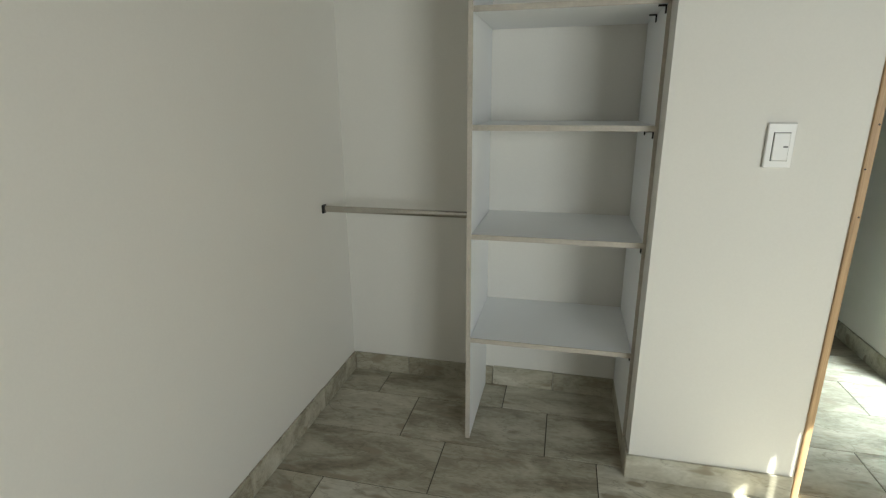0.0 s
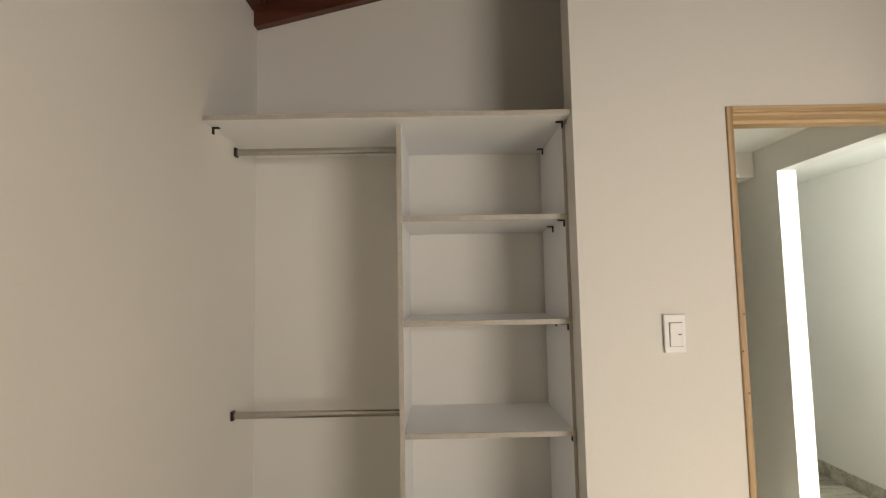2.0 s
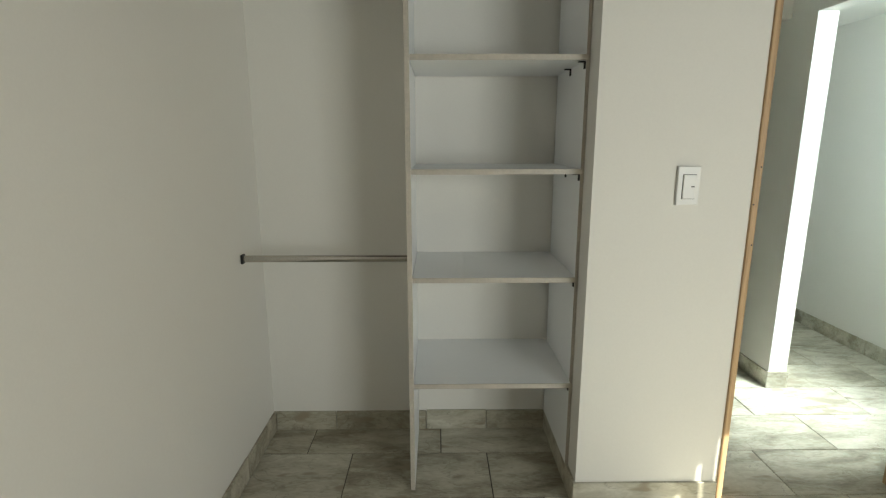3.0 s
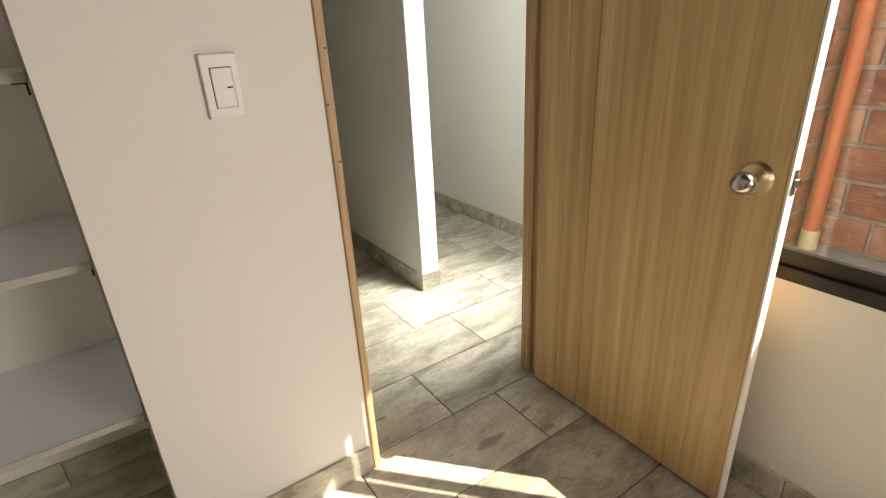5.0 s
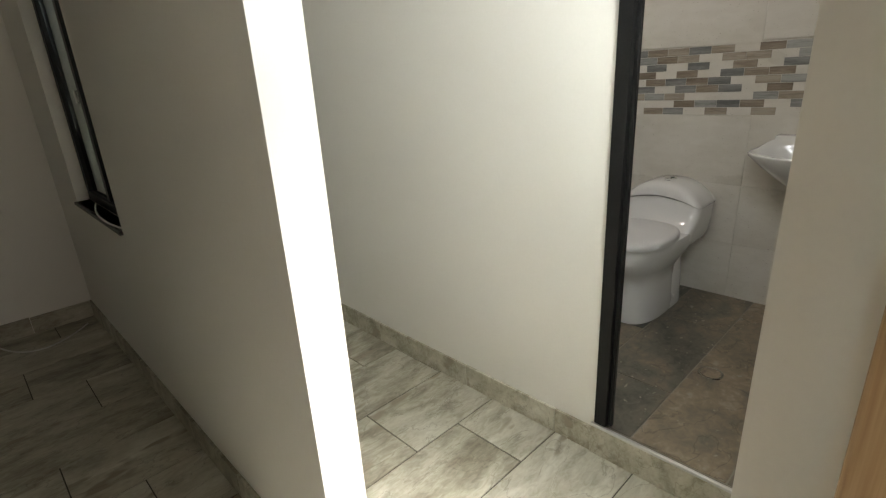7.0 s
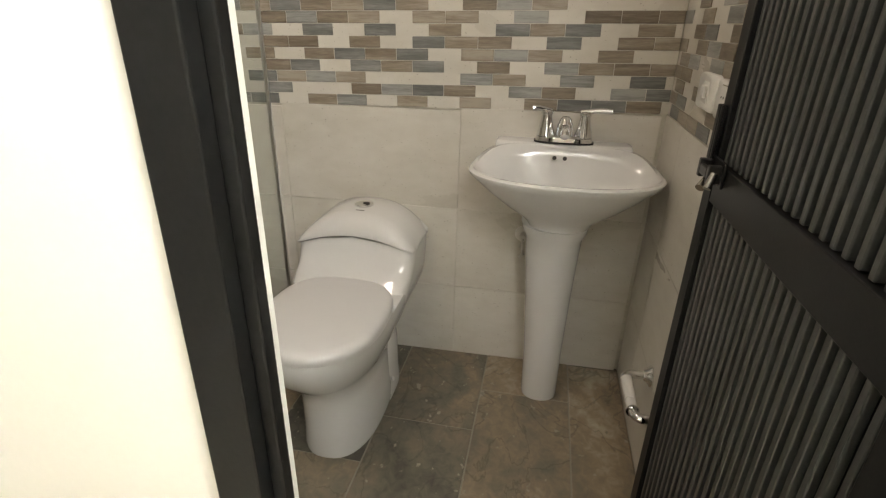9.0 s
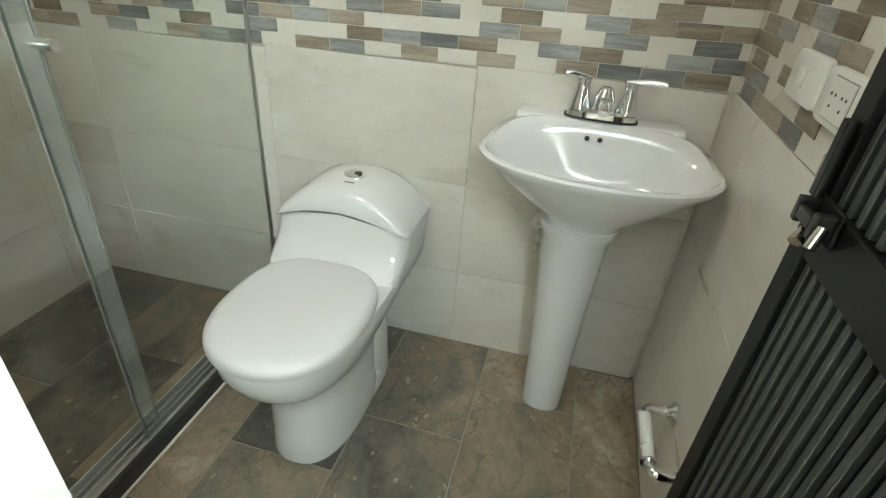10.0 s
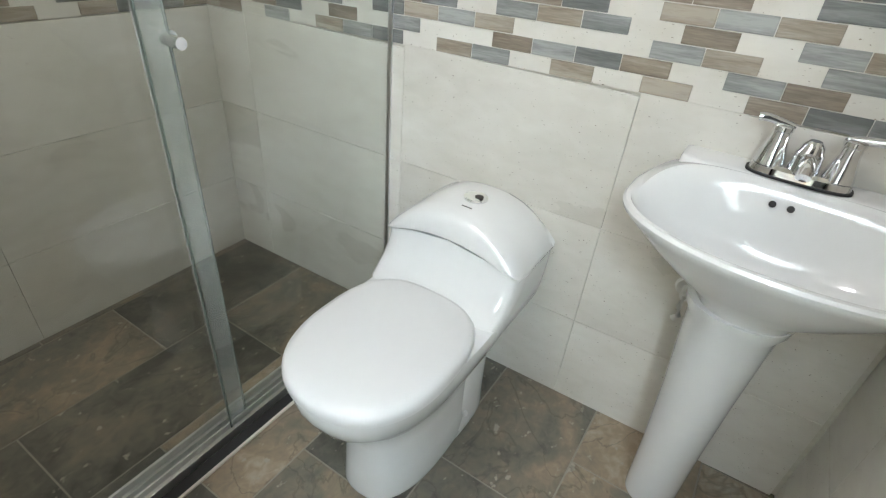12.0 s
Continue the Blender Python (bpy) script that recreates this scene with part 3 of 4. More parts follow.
prof = [(0.0, 0.012), (0.02, 0.012), (0.03, 0.021), (0.042, 0.026), (0.055, 0.027), (0.064, 0.023), (0.069, 0.014), (0.0695, 0.011)]
part("knob", loft([[(1.631 - d, 1.182 + r * math.cos(k * math.tau / 28), 1.0 + r * math.sin(k * math.tau / 28)) for k in range(28)] for d, r in prof]), STEEL, knob, "satin steel knob", True)
part("keyhole", box((1.561, 1.1635, 0.995), (1.5617, 1.1665, 1.006)), DARK, knob)
part("latch_plate", box((1.648, 1.1062, 0.97), (1.669, 1.1078, 1.03), 0.0005), STEEL, door, "steel latch plate")
part("latch_bolt", box((1.652, 1.095, 0.99), (1.665, 1.1062, 1.01), 0.002), STEEL, door)
for z in (0.25, 1.05, 1.85):
    part("hinge", rod((1.681, 1.909, z - 0.045), (1.681, 1.909, z + 0.045), 0.005), STEEL, door)

# ---- closet ----
top = thing("closet_top_shelf", (-0.36, 2.16, 2.075), "white melamine closet top shelf spanning the niche", "shelf")
part("board", box((WX + 0.001, 1.893, 2.075), (0.314, 2.439, 2.092), 0.0008, None, 1), MELAMINE, top)
part("edge_band", box((WX + 0.001, 1.89, 2.0755), (0.314, 1.893, 2.0925)), EDGE, top, "brownish edge band")
div = thing("closet_divider", (-0.33, 2.2, 0.0), "tall white melamine closet divider panel", "panel")
part("board", box((-0.338, 1.968, 0.002), (-0.321, 2.438, 2.0745), 0.0008, None, 1), MELAMINE, div)
part("edge_band", box((-0.3385, 1.965, 0.002), (-0.3205, 1.968, 2.0745)), EDGE, div, "worn grey edge band")
side = thing("closet_side_panel", (0.306, 2.2, 0.1), "white melamine panel lining the niche", "panel")
part("board", box((0.303, 1.99, 0.101), (0.3145, 2.427, 2.0745), 0.0008, None, 1), MELAMINE, side)
part("edge_band", box((0.3028, 1.987, 0.101), (0.3147, 1.99, 2.0745)), EDGE, side, "worn grey edge band")


def bracket(parent, x, y, z, s):
    """A small black angle clip below a board, s: the way it points."""
    bm = boxes(((min(x, x + s * 0.004), y - 0.008, z - 0.026), (max(x, x + s * 0.004), y + 0.008, z)), ((min(x, x + s * 0.026), y - 0.008, z - 0.004), (max(x, x + s * 0.026), y + 0.008, z)), bevel=0.0008)
    part("bracket", bm, BLACK, parent, "small black angle bracket")


for yy in (1.975, 2.36):
    bracket(top, 0.3028, yy, 2.0745, -1)
bracket(top, WX + 0.001, 1.975, 2.0745, 1)
for z in (1.714, 1.319, 0.911, 0.476):
    sh = thing("closet_shelf", (0.0, 2.2, z - 0.018), "white melamine closet shelf with a worn grey front edge", "shelf", "closet shelves")
    part("board", box((-0.3195, 1.968, z - 0.018), (0.302, 2.438, z), 0.0008, None, 1), MELAMINE, sh)
    part("edge_band", box((-0.3195, 1.9645, z - 0.0185), (0.302, 1.968, z + 0.0005)), EDGE, sh, "worn grey edge band")
    for yy in (2.0, 2.2):
        bracket(sh, 0.3025, yy, z - 0.0185, -1)
for z, name in ((0.938, "lower"), (2.035, "upper")):
    rl = thing("clothes_rail", (-0.69, 2.19, z - 0.014), "oval chromed clothes rail across the closet", "clothes rail", "closet rails")
    ring = lambda x: [(x, 2.19 + 0.008 * math.cos(k * math.tau / 24), z + 0.0145 * math.sin(k * math.tau / 24)) for k in range(24)]
    part("tube", loft([ring(WX + 0.004), ring(-0.3405)]), STEEL, rl, "", True)
    for x0, x1 in ((WX + 0.0005, WX + 0.011), (-0.3505, -0.3385)):
        part("end_cup", box((x0, 2.174, z - 0.02), (x1, 2.206, z + 0.019), 0.003), BRONZE, rl, "dark rail end cup")


# ---- switches and sockets ----
def plate_on_y(name, label, x0, x1, z0, z1, y, s, category="switch", thick=0.008):
    """A wall plate on a wall across y; s: the way it faces."""
    ob = thing(name, ((x0 + x1) / 2, y, (z0 + z1) / 2), label, category)
    lo, hi = sorted((y + s * 0.0005, y + s * thick))
    part("plate", box((x0, lo, z0), (x1, hi, z1), 0.003), PLASTIC, ob)
    return ob


sw = plate_on_y("light_switch", "white square-edged light switch on the wall", 0.606, 0.684, 1.199, 1.334, NY, -1, thick=0.013)
rk = part("rocker", box((0.624, NY - 0.0185, 1.222), (0.668, NY - 0.0125, 1.305), 0.0025), PLASTIC, sw)
# dark sheet under the rocker draws the line of shade round it
part("gap", boxes(((0.6228, NY - 0.0136, 1.2208), (0.6692, NY - 0.0129, 1.3062))), DARK, sw)
part("indicator", box((0.652, NY - 0.0192, 1.262), (0.664, NY - 0.0184, 1.2655)), DARK, rk)


def rounded_plate(name, label, x0, x1, z0, z1, y, category):
    """A domed wall plate with round corners, on a wall across y, facing +y."""
    ob = thing(name, ((x0 + x1) / 2, y, (z0 + z1) / 2), label, category)
    xc, zc, hx, hz = (x0 + x1) / 2, (z0 + z1) / 2, (x1 - x0) / 2, (z1 - z0) / 2
    rings = []
    for yy, k in ((0.0003, 1.0), (0.006, 1.0), (0.009, 0.975), (0.0105, 0.93)):
        ring = oval(-1, 1, 0, 1, 0, 9, n=64)
        rings.append([(xc + px * (hx - 0.04 * (1 - k)), y + yy, zc + pz * (hz - 0.04 * (1 - k))) for px, pz, _ in ring])
    part("plate", loft(rings), PLASTIC, ob, "", True)
    return ob


sw = rounded_plate("bathroom_switch", "white light switch with rounded corners on the mosaic", 3.548, 3.688, 1.113, 1.19, 2.089, "switch")
part("surround", box((3.6, 2.0992, 1.128), (3.638, 2.101, 1.174), 0.0008), PLASTIC, sw)
part("rocker", box((3.607, 2.1005, 1.138), (3.631, 2.108, 1.166), 0.003), PLASTIC, sw)
so = rounded_plate("bathroom_socket", "white double wall socket on the mosaic", 3.402, 3.54, 1.11, 1.188, 2.089, "socket")
part("groove", box((3.433, 2.0991, 1.12), (3.509, 2.0998, 1.178)), BATH_GROUT, so)
ins = part("insert", box((3.4345, 2.0993, 1.1215), (3.5075, 2.102, 1.1765), 0.001), PLASTIC, so)
for x in (3.453, 3.489):
    for dx, dz in ((-0.007, 0.006), (0.007, 0.006), (0.0, -0.01)):
        part("slot", rod((x + dx, 2.1015, 1.149 + dz), (x + dx, 2.1024, 1.149 + dz), 0.0025, None, 10), DARK, ins)
for x in (1.207, 1.022):
    so = plate_on_y("wall_socket", "white wall socket low on the dim wall", x - 0.05, x + 0.05, 0.305, 0.37, 5.5, -1, "socket")
    for dx in (-0.015, 0.015):
        part("slot", box((x + dx - 0.004, 5.4905, 0.328), (x + dx + 0.004, 5.4921, 0.348)), DARK, so)
pts = [Vector((1.207, 5.487, 0.33)), Vector((1.21, 5.475, 0.12))] + arc((1.22, 5.45, 0.02), (1.34, 5.02, 0.004), (1.64, 5.38, 0.006), 14)
tagged(new("cable", mesh_of("cable", tube(pts, 0.004), CABLE, True)), "loose white cable lying on the floor", "cable")
pts = arc((1.71, 4.2, 0.796), (1.66, 4.4, 0.80), (1.74, 4.75, 0.796), 10)
tagged(new("cable", mesh_of("cable", tube(pts, 0.004), CABLE, True)), "thin white cable end on a window sill", "cable")

# ---- bathroom door ----
fr = thing("bathroom_door_frame", (2.68, 2.39, 0.128), "black metal bathroom door frame", "door frame", "", "structure")
part("jamb", boxes(((2.648, 2.645, 0.128), (2.70, 2.688, 2.12)), ((2.665, 2.632, 0.128), (2.68, 2.645, 2.12)), bevel=0.002), BLACK, fr)
part("jamb", boxes(((2.648, 2.081, 0.128), (2.70, 2.125, 2.12)), ((2.665, 2.125, 0.128), (2.68, 2.138, 2.12)), bevel=0.002), BLACK, fr)
part("head", box((2.648, 2.09, 2.075), (2.70, 2.688, 2.12), 0.002), BLACK, fr)
part("stud", rod((2.6485, 2.103, 0.832), (2.642, 2.103, 0.832), 0.006), STEEL, fr)
part("plaster_patch", box((2.6565, 2.072, 0.95), (2.6597, 2.0805, 1.04), 0.001), PAINT, fr, "chipped white plaster")
ANG = 0.3
bd = thing("bathroom_door", (2.705, 2.118, 0.138), "open black metal door with vertical ribs", "door")


def leaf(x0, x1, y0, y1, z0, z1, bevel=0.0015, bm=None):
    return box((2.705 + x0, 2.118 + y0, z0), (2.705 + x1, 2.118 + y1, z1), bevel, bm)


part("stile", leaf(0.5585, 0.597, 0.0, 0.032, 0.14, 2.07), BLACK, bd)
part("stile", leaf(0.0, 0.04, 0.0, 0.032, 0.14, 2.07), BLACK, bd)
for z0, z1 in ((0.14, 0.2), (1.012, 1.078), (2.01, 2.07)):
    part("rail", leaf(0.0401, 0.5584, 0.001, 0.031, z0, z1), BLACK, bd)
for z0, z1 in ((0.2001, 1.0119), (1.0781, 2.0099)):
    panel = part("panel", leaf(0.0401, 0.5584, 0.008, 0.014, z0, z1, 0), BLACK, bd)
    for k in range(22):
        x = 0.052 + k * 0.0235
        part("rib", leaf(x, x + 0.0105, 0.0142, 0.024, z0 + 0.001, z1 - 0.001, 0.0018), LIT_RIB, panel)
lt = part("latch", leaf(0.505, 0.578, 0.0325, 0.037, 1.047, 1.088), BLACK, bd)
part("keeper", boxes(((3.213, 2.156, 1.053), (3.225, 2.176, 1.083)), ((3.262, 2.156, 1.053), (3.274, 2.176, 1.083)), ((3.225, 2.168, 1.06), (3.262, 2.176, 1.076)), bevel=0.002), BRONZE, lt, "dark steel bolt keeper")
part("bolt", rod((3.21, 2.168, 1.071), (3.199, 2.177, 1.05), 0.006), STEEL, lt, "bright steel bolt")
part("wing", rod((3.247, 2.166, 1.056), (3.231, 2.178, 1.042), 0.005, None, 16, 0.0075), STEEL, lt, "bright steel wing")
part("pull", boxes(((3.2735, 2.1502, 1.08), (3.2895, 2.162, 1.168)), ((3.265, 2.157, 1.08), (3.2735, 2.162, 1.168)), bevel=0.002), BLACK, bd, "black channel pull")
for z in (0.4, 1.75):
    part("hinge", rod((2.703, 2.157, z - 0.04), (2.703, 2.157, z + 0.04), 0.007), BLACK, bd)
bd.rotation_euler[2] = radians(ANG)

# ---- toilet ----
TY, ZF = 2.985, 0.121
TT = TY + 0.006
wc = thing("toilet", (3.6, TY, ZF), "white glazed one-piece toilet with a closed lid", "toilet")
TB = TY - 0.022
rings = [oval(3.386, 3.83, TB, 0.111, ZF, 2.5), oval(3.384, 3.835, TB, 0.1135, ZF + 0.015, 2.5), oval(3.392, 3.825, TB + 0.003, 0.108, 0.2, 2.5), oval(3.397, 3.82, TB + 0.008, 0.106, 0.29, 2.5),
         oval(3.39, 3.83, TB + 0.012, 0.112, 0.335, 2.4), oval(3.345, 3.86, TY - 0.004, 0.14, 0.38, 2.3), oval(3.305, 3.9, TY, 0.163, 0.425, 2.3, pb=3.5), oval(3.285, 3.95, TY, 0.175, 0.47, 2.3, pb=5),
         oval(3.28, 3.97, TY, 0.179, 0.505, 2.3, pb=7), oval(3.284, 3.97, TY, 0.176, 0.5145, 2.3, pb=7), oval(3.305, 3.965, TY, 0.158, 0.517, 2.3, pb=7)]
part("bowl", loft(rings), PORCELAIN, wc, "", True)
part("foot", loft([oval(3.56, 3.868, TB + 0.008, 0.12, ZF, 3), oval(3.56, 3.868, TB + 0.008, 0.12, ZF + 0.022, 3), oval(3.6, 3.87, TB + 0.008, 0.113, ZF + 0.05, 3), oval(3.66, 3.868, TB + 0.01, 0.108, ZF + 0.16, 3), oval(3.72, 3.866, TY - 0.005, 0.1, 0.36, 3)]), PORCELAIN, wc, "", True)
part("foot_cap", rod((3.7, TB - 0.1075, ZF + 0.06), (3.7, TB - 0.112, ZF + 0.062), 0.008, None, 14), SEATLID, wc, "small white screw cap")
rings = []
for z, xf, hw in ((0.44, 3.67, 0.17), (0.475, 3.662, 0.183), (0.515, 3.668, 0.189), (0.54, 3.698, 0.19), (0.565, 3.722, 0.191), (0.6, 3.742, 0.192), (0.635, 3.752, 0.1925), (0.658, 3.756, 0.1925)):
    u = max(0.0, (z - 0.53) / 0.128)
    rings.append([(x, y, zz - 0.044 * u * ((y - TT) / hw) ** 2) for x, y, zz in oval(xf, 3.974, TT, hw, z, 8, pb=12, n=64)])
part("tank", loft(rings), PORCELAIN, wc, "", True)
rings = []
for k in range(-16, 17):
    u = math.sin(k / 16 * math.pi / 2)
    a = abs(u)
    zb, zt = 0.6605 - 0.044 * a ** 2, 0.729 - 0.098 * a ** 2.6
    zt = max(zt, zb + 0.012)
    e = 0.012 * a ** 14
    h = zt - zb
    rings.append([(x, TT + 0.1915 * u, z) for x, z in ((3.755 + e, zb), (3.751 + e, zb + 0.003), (3.75 + e, zb + 0.01), (3.752 + e, zb + 0.4 * h), (3.76 + e, zb + 0.72 * h), (3.778 + e, zb + 0.91 * h), (3.81, zt - 0.002 - e), (3.87, zt), (3.95, zt - 0.001 - e), (3.966, zt - 0.006 - e), (3.973, zt - 0.02 * h / 0.08), (3.974, zb))])
lid = part("tank_lid", loft(rings), PORCELAIN, wc, "", True)
part("flush_button", loft([[(3.87 + r * math.cos(k * math.tau / 28), TT + r * math.sin(k * math.tau / 28), z) for k in range(28)] for z, r in ((0.7185, 0.031), (0.7310, 0.031), (0.7335, 0.027), (0.7320, 0.022), (0.7330, 0.015))]), CHROME, lid, "round chrome dual flush button", True)
part("button_half", loft([[(3.872 + r * math.cos(k * math.tau / 20), TT - 0.008 + r * math.sin(k * math.tau / 20), z) for k in range(20)] for z, r in ((0.7329, 0.011), (0.7343, 0.011), (0.7347, 0.008))]), BRONZE, lid, "", True)
SL = TY - 0.006
rings = [oval(x0, x1, SL, hw, z, 2.25, pb=2.9, n=56) for x0, x1, hw, z in ((3.283, 3.688, 0.164, 0.5185), (3.273, 3.695, 0.173, 0.521), (3.2715, 3.696, 0.1745, 0.53), (3.2725, 3.695, 0.1735, 0.54), (3.279, 3.69, 0.168, 0.549), (3.297, 3.677, 0.154, 0.5545), (3.36, 3.62, 0.1, 0.5575))]
part("seat_lid", loft(rings), SEATLID, wc, "satin white plastic seat lid", True)
for dy in (-0.075, 0.075):
    part("seat_hinge", box((3.675, TY + dy - 0.02, 0.516), (3.7, TY + dy + 0.02, 0.534), 0.005), SEATLID, wc)
part("badge", box((3.815, TY - 0.014, 0.7255), (3.8175, TY + 0.014, 0.7285)), BRONZE, lid)

# ---- washbasin ----
SY = 2.378
SB = SY - 0.008
ws = thing("pedestal_washbasin", (3.82, SY, ZF), "white porcelain washbasin on a pedestal", "washbasin")
def bowl_ring(x0, x1, hw, z, pb, rise):
    """A ring of the basin that climbs by rise towards the tap ledge."""
    ring = []
    for x, y, zz in oval(x0, x1, SB, hw, z, 2.2, n=72, pb=pb):
        u = min(1.0, max(0.0, (x - 3.77) / 0.13))
        ring.append((x, y, zz + rise * u * u * (3 - 2 * u) * max(0.0, 1 - ((y - SB) / 0.262) ** 6)))
    return ring


rings = [bowl_ring(*r) for r in ((3.745, 3.93, 0.088, 0.735, 2.2, 0), (3.73, 3.95, 0.112, 0.765, 2.2, 0), (3.7, 3.97, 0.165, 0.798, 3, 0), (3.667, 3.985, 0.222, 0.843, 4, 0), (3.645, 3.99, 0.256, 0.876, 4, 0),
                                 (3.635, 3.99, 0.27, 0.891, 4, 0), (3.634, 3.99, 0.2715, 0.898, 4, 0.004), (3.638, 3.988, 0.267, 0.9035, 4, 0.02), (3.647, 3.97, 0.258, 0.904, 4, 0.042), (3.656, 3.915, 0.25, 0.9, 3.4, 0.053),
                                 (3.663, 3.903, 0.242, 0.89, 3.0, 0.052), (3.672, 3.896, 0.228, 0.872, 2.8, 0.044), (3.684, 3.889, 0.208, 0.848, 2.6, 0.034), (3.7, 3.882, 0.18, 0.822, 2.4, 0.022), (3.725, 3.87, 0.14, 0.802, 2.2, 0.01), (3.77, 3.84, 0.06, 0.792, 2.2, 0))]
part("basin", loft(rings), PORCELAIN, ws, "", True)
deck = []
for z, xf, hw in ((0.885, 3.912, 0.214), (0.91, 3.912, 0.207), (0.935, 3.911, 0.203), (0.948, 3.913, 0.202), (0.953, 3.917, 0.2), (0.955, 3.926, 0.194)):
    deck.append(oval(xf, 3.9925, SY, hw, z, 6, pb=14, n=64))
dk = part("deck", loft(deck), PORCELAIN, ws, "", True)
for dy in (-0.013, 0.017):
    part("overflow_hole", rod((3.906, SY + dy + 0.005, 0.914), (3.8885, SY + dy + 0.005, 0.9195), 0.0062), BRONZE, dk, "overflow hole")
part("drain", rod((3.8, SY, 0.7925), (3.8, SY, 0.797), 0.02), CHROME, ws, "chrome drain")
rings = [oval(3.772, 3.885, SY - 0.008, 0.058, ZF, 2.2), oval(3.771, 3.887, SY - 0.008, 0.0595, ZF + 0.012, 2.2), oval(3.768, 3.89, SY - 0.006, 0.062, 0.3, 2.2), oval(3.76, 3.905, SY - 0.003, 0.071, 0.5, 2.2),
         oval(3.752, 3.92, SY, 0.081, 0.65, 2.2), oval(3.748, 3.925, SY, 0.085, 0.70, 2.2), oval(3.738, 3.935, SY, 0.097, 0.722, 2.2), oval(3.735, 3.94, SY, 0.1, 0.74, 2.2)]
part("pedestal", loft(rings), PORCELAIN, ws, "", True)

fc = thing("faucet", (3.945, SY, 0.955), "chrome two-handle basin faucet", "faucet")
part("gasket", loft([oval(3.912, 3.978, SY, 0.088, 0.9555, 3), oval(3.912, 3.978, SY, 0.088, 0.960, 3)]), DARK, fc, "black gasket")
part("base_plate", loft([oval(3.915, 3.975, SY, 0.084, 0.960, 3), oval(3.916, 3.974, SY, 0.082, 0.972, 3), oval(3.922, 3.968, SY, 0.074, 0.978, 3)]), CHROME, fc, "", True)
for s in (-1, 1):
    yc = SY + s * 0.055
    tower = part("tower", loft([[(3.945 + r * math.cos(k * math.tau / 24), yc + r * math.sin(k * math.tau / 24), z) for k in range(24)] for z, r in ((0.975, 0.027), (0.99, 0.024), (1.02, 0.017), (1.035, 0.0155), (1.037, 0.018), (1.045, 0.018), (1.049, 0.013))]), CHROME, fc, "", True)
    reach = 0.6 if s > 0 else 1.0
    lever = tube([(3.945, yc - s * 0.014, 1.045)] + [(3.945 - d * 0.1, yc + s * d * reach, h) for d, h in ((0.015, 1.05), (0.04, 1.053), (0.062, 1.0535), (0.074, 1.052))], 0.0078, None, 12)
    part("lever", lever, CHROME, tower, "", True)
part("spout", loft([[(3.94 + r * math.cos(k * math.tau / 24), SY + r * math.sin(k * math.tau / 24), z) for k in range(24)] for z, r in ((0.975, 0.026), (0.995, 0.024), (1.01, 0.0235), (1.013, 0.021), (1.024, 0.018), (1.032, 0.01))]), CHROME, fc, "", True)
part("nozzle", tube(arc((3.935, SY, 0.998), (3.9, SY, 1.012), (3.872, SY, 0.985), 8), 0.0125, None, 14), CHROME, fc, "", True)

vl = thing("angle_valve", (3.985, 2.472, 0.62), "white plastic water valve on the tiled wall", "valve")
part("escutcheon", rod((3.993, 2.472, 0.63), (3.983, 2.472, 0.63), 0.03, None, 24, 0.024), PLASTIC, vl, "", True)
part("valve_body", rod((3.983, 2.472, 0.63), (3.945, 2.472, 0.63), 0.011), PLASTIC, vl, "", True)
part("handle", tube([(3.948, 2.472, 0.63), (3.946, 2.474, 0.6), (3.946, 2.468, 0.575), (3.946, 2.478, 0.562)], 0.007), PLASTIC, vl, "", True)

# ---- paper holder ----
ph = thing("paper_holder", (3.49, 2.12, 0.4), "chrome paper holder with a white roller on the tiles", "paper holder")
for x, sgn in ((3.58, -1), (3.402, 1)):
    part("rose", loft([[(x + r * math.cos(k * math.tau / 28), yy, 0.416 + r * math.sin(k * math.tau / 28)) for k in range(28)] for yy, r in ((2.0875, 0.029), (2.0905, 0.03), (2.0935, 0.028), (2.098, 0.019), (2.108, 0.0135))]), CHROME, ph, "", True)
    part("arm", tube([(x, 2.1, 0.416), (x, 2.12, 0.416)] + arc((x, 2.13, 0.416), (x, 2.156, 0.417), (x + sgn * 0.024, 2.156, 0.416), 8), 0.0118, None, 14), CHROME, ph, "", True)
    part("collar", rod((x + sgn * 0.022, 2.156, 0.416), (x + sgn * 0.028, 2.156, 0.416), 0.0165, None, 20), CHROME, ph, "", True)
part("roller", rod((3.553, 2.156, 0.416), (3.465, 2.156, 0.416), 0.0145, None, 20), PLASTIC, ph, "white plastic roller", True)
part("roller_tip", rod((3.465, 2.156, 0.416), (3.43, 2.156, 0.416), 0.0128, None, 20), PLASTIC, ph, "white plastic roller", True)

# ---- shower ----
tr = thing("shower_track", (3.4, 3.36, ZF), "satin aluminium sliding shower door track", "shower track")
part("rail", boxes(((2.78, 3.325, ZF), (3.972, 3.335, 0.15)), ((2.78, 3.335, ZF), (3.972, 3.40, 0.128)), ((2.78, 3.352, 0.128), (3.972, 3.357, 0.147)), ((2.78, 3.37, 0.128), (3.972, 3.375, 0.147)), ((2.78, 3.393, 0.128), (3.972, 3.40, 0.15)), bevel=0.001), ALUMINIUM, tr)
part("seal_strip", box((2.78, 3.283, ZF), (3.972, 3.291, 0.127), 0.001), CREAM_GROUT, tr, "pale cement strip")
part("dark_gap", box((2.78, 3.2915, ZF), (3.972, 3.3245, 0.1225)), DARK, tr)
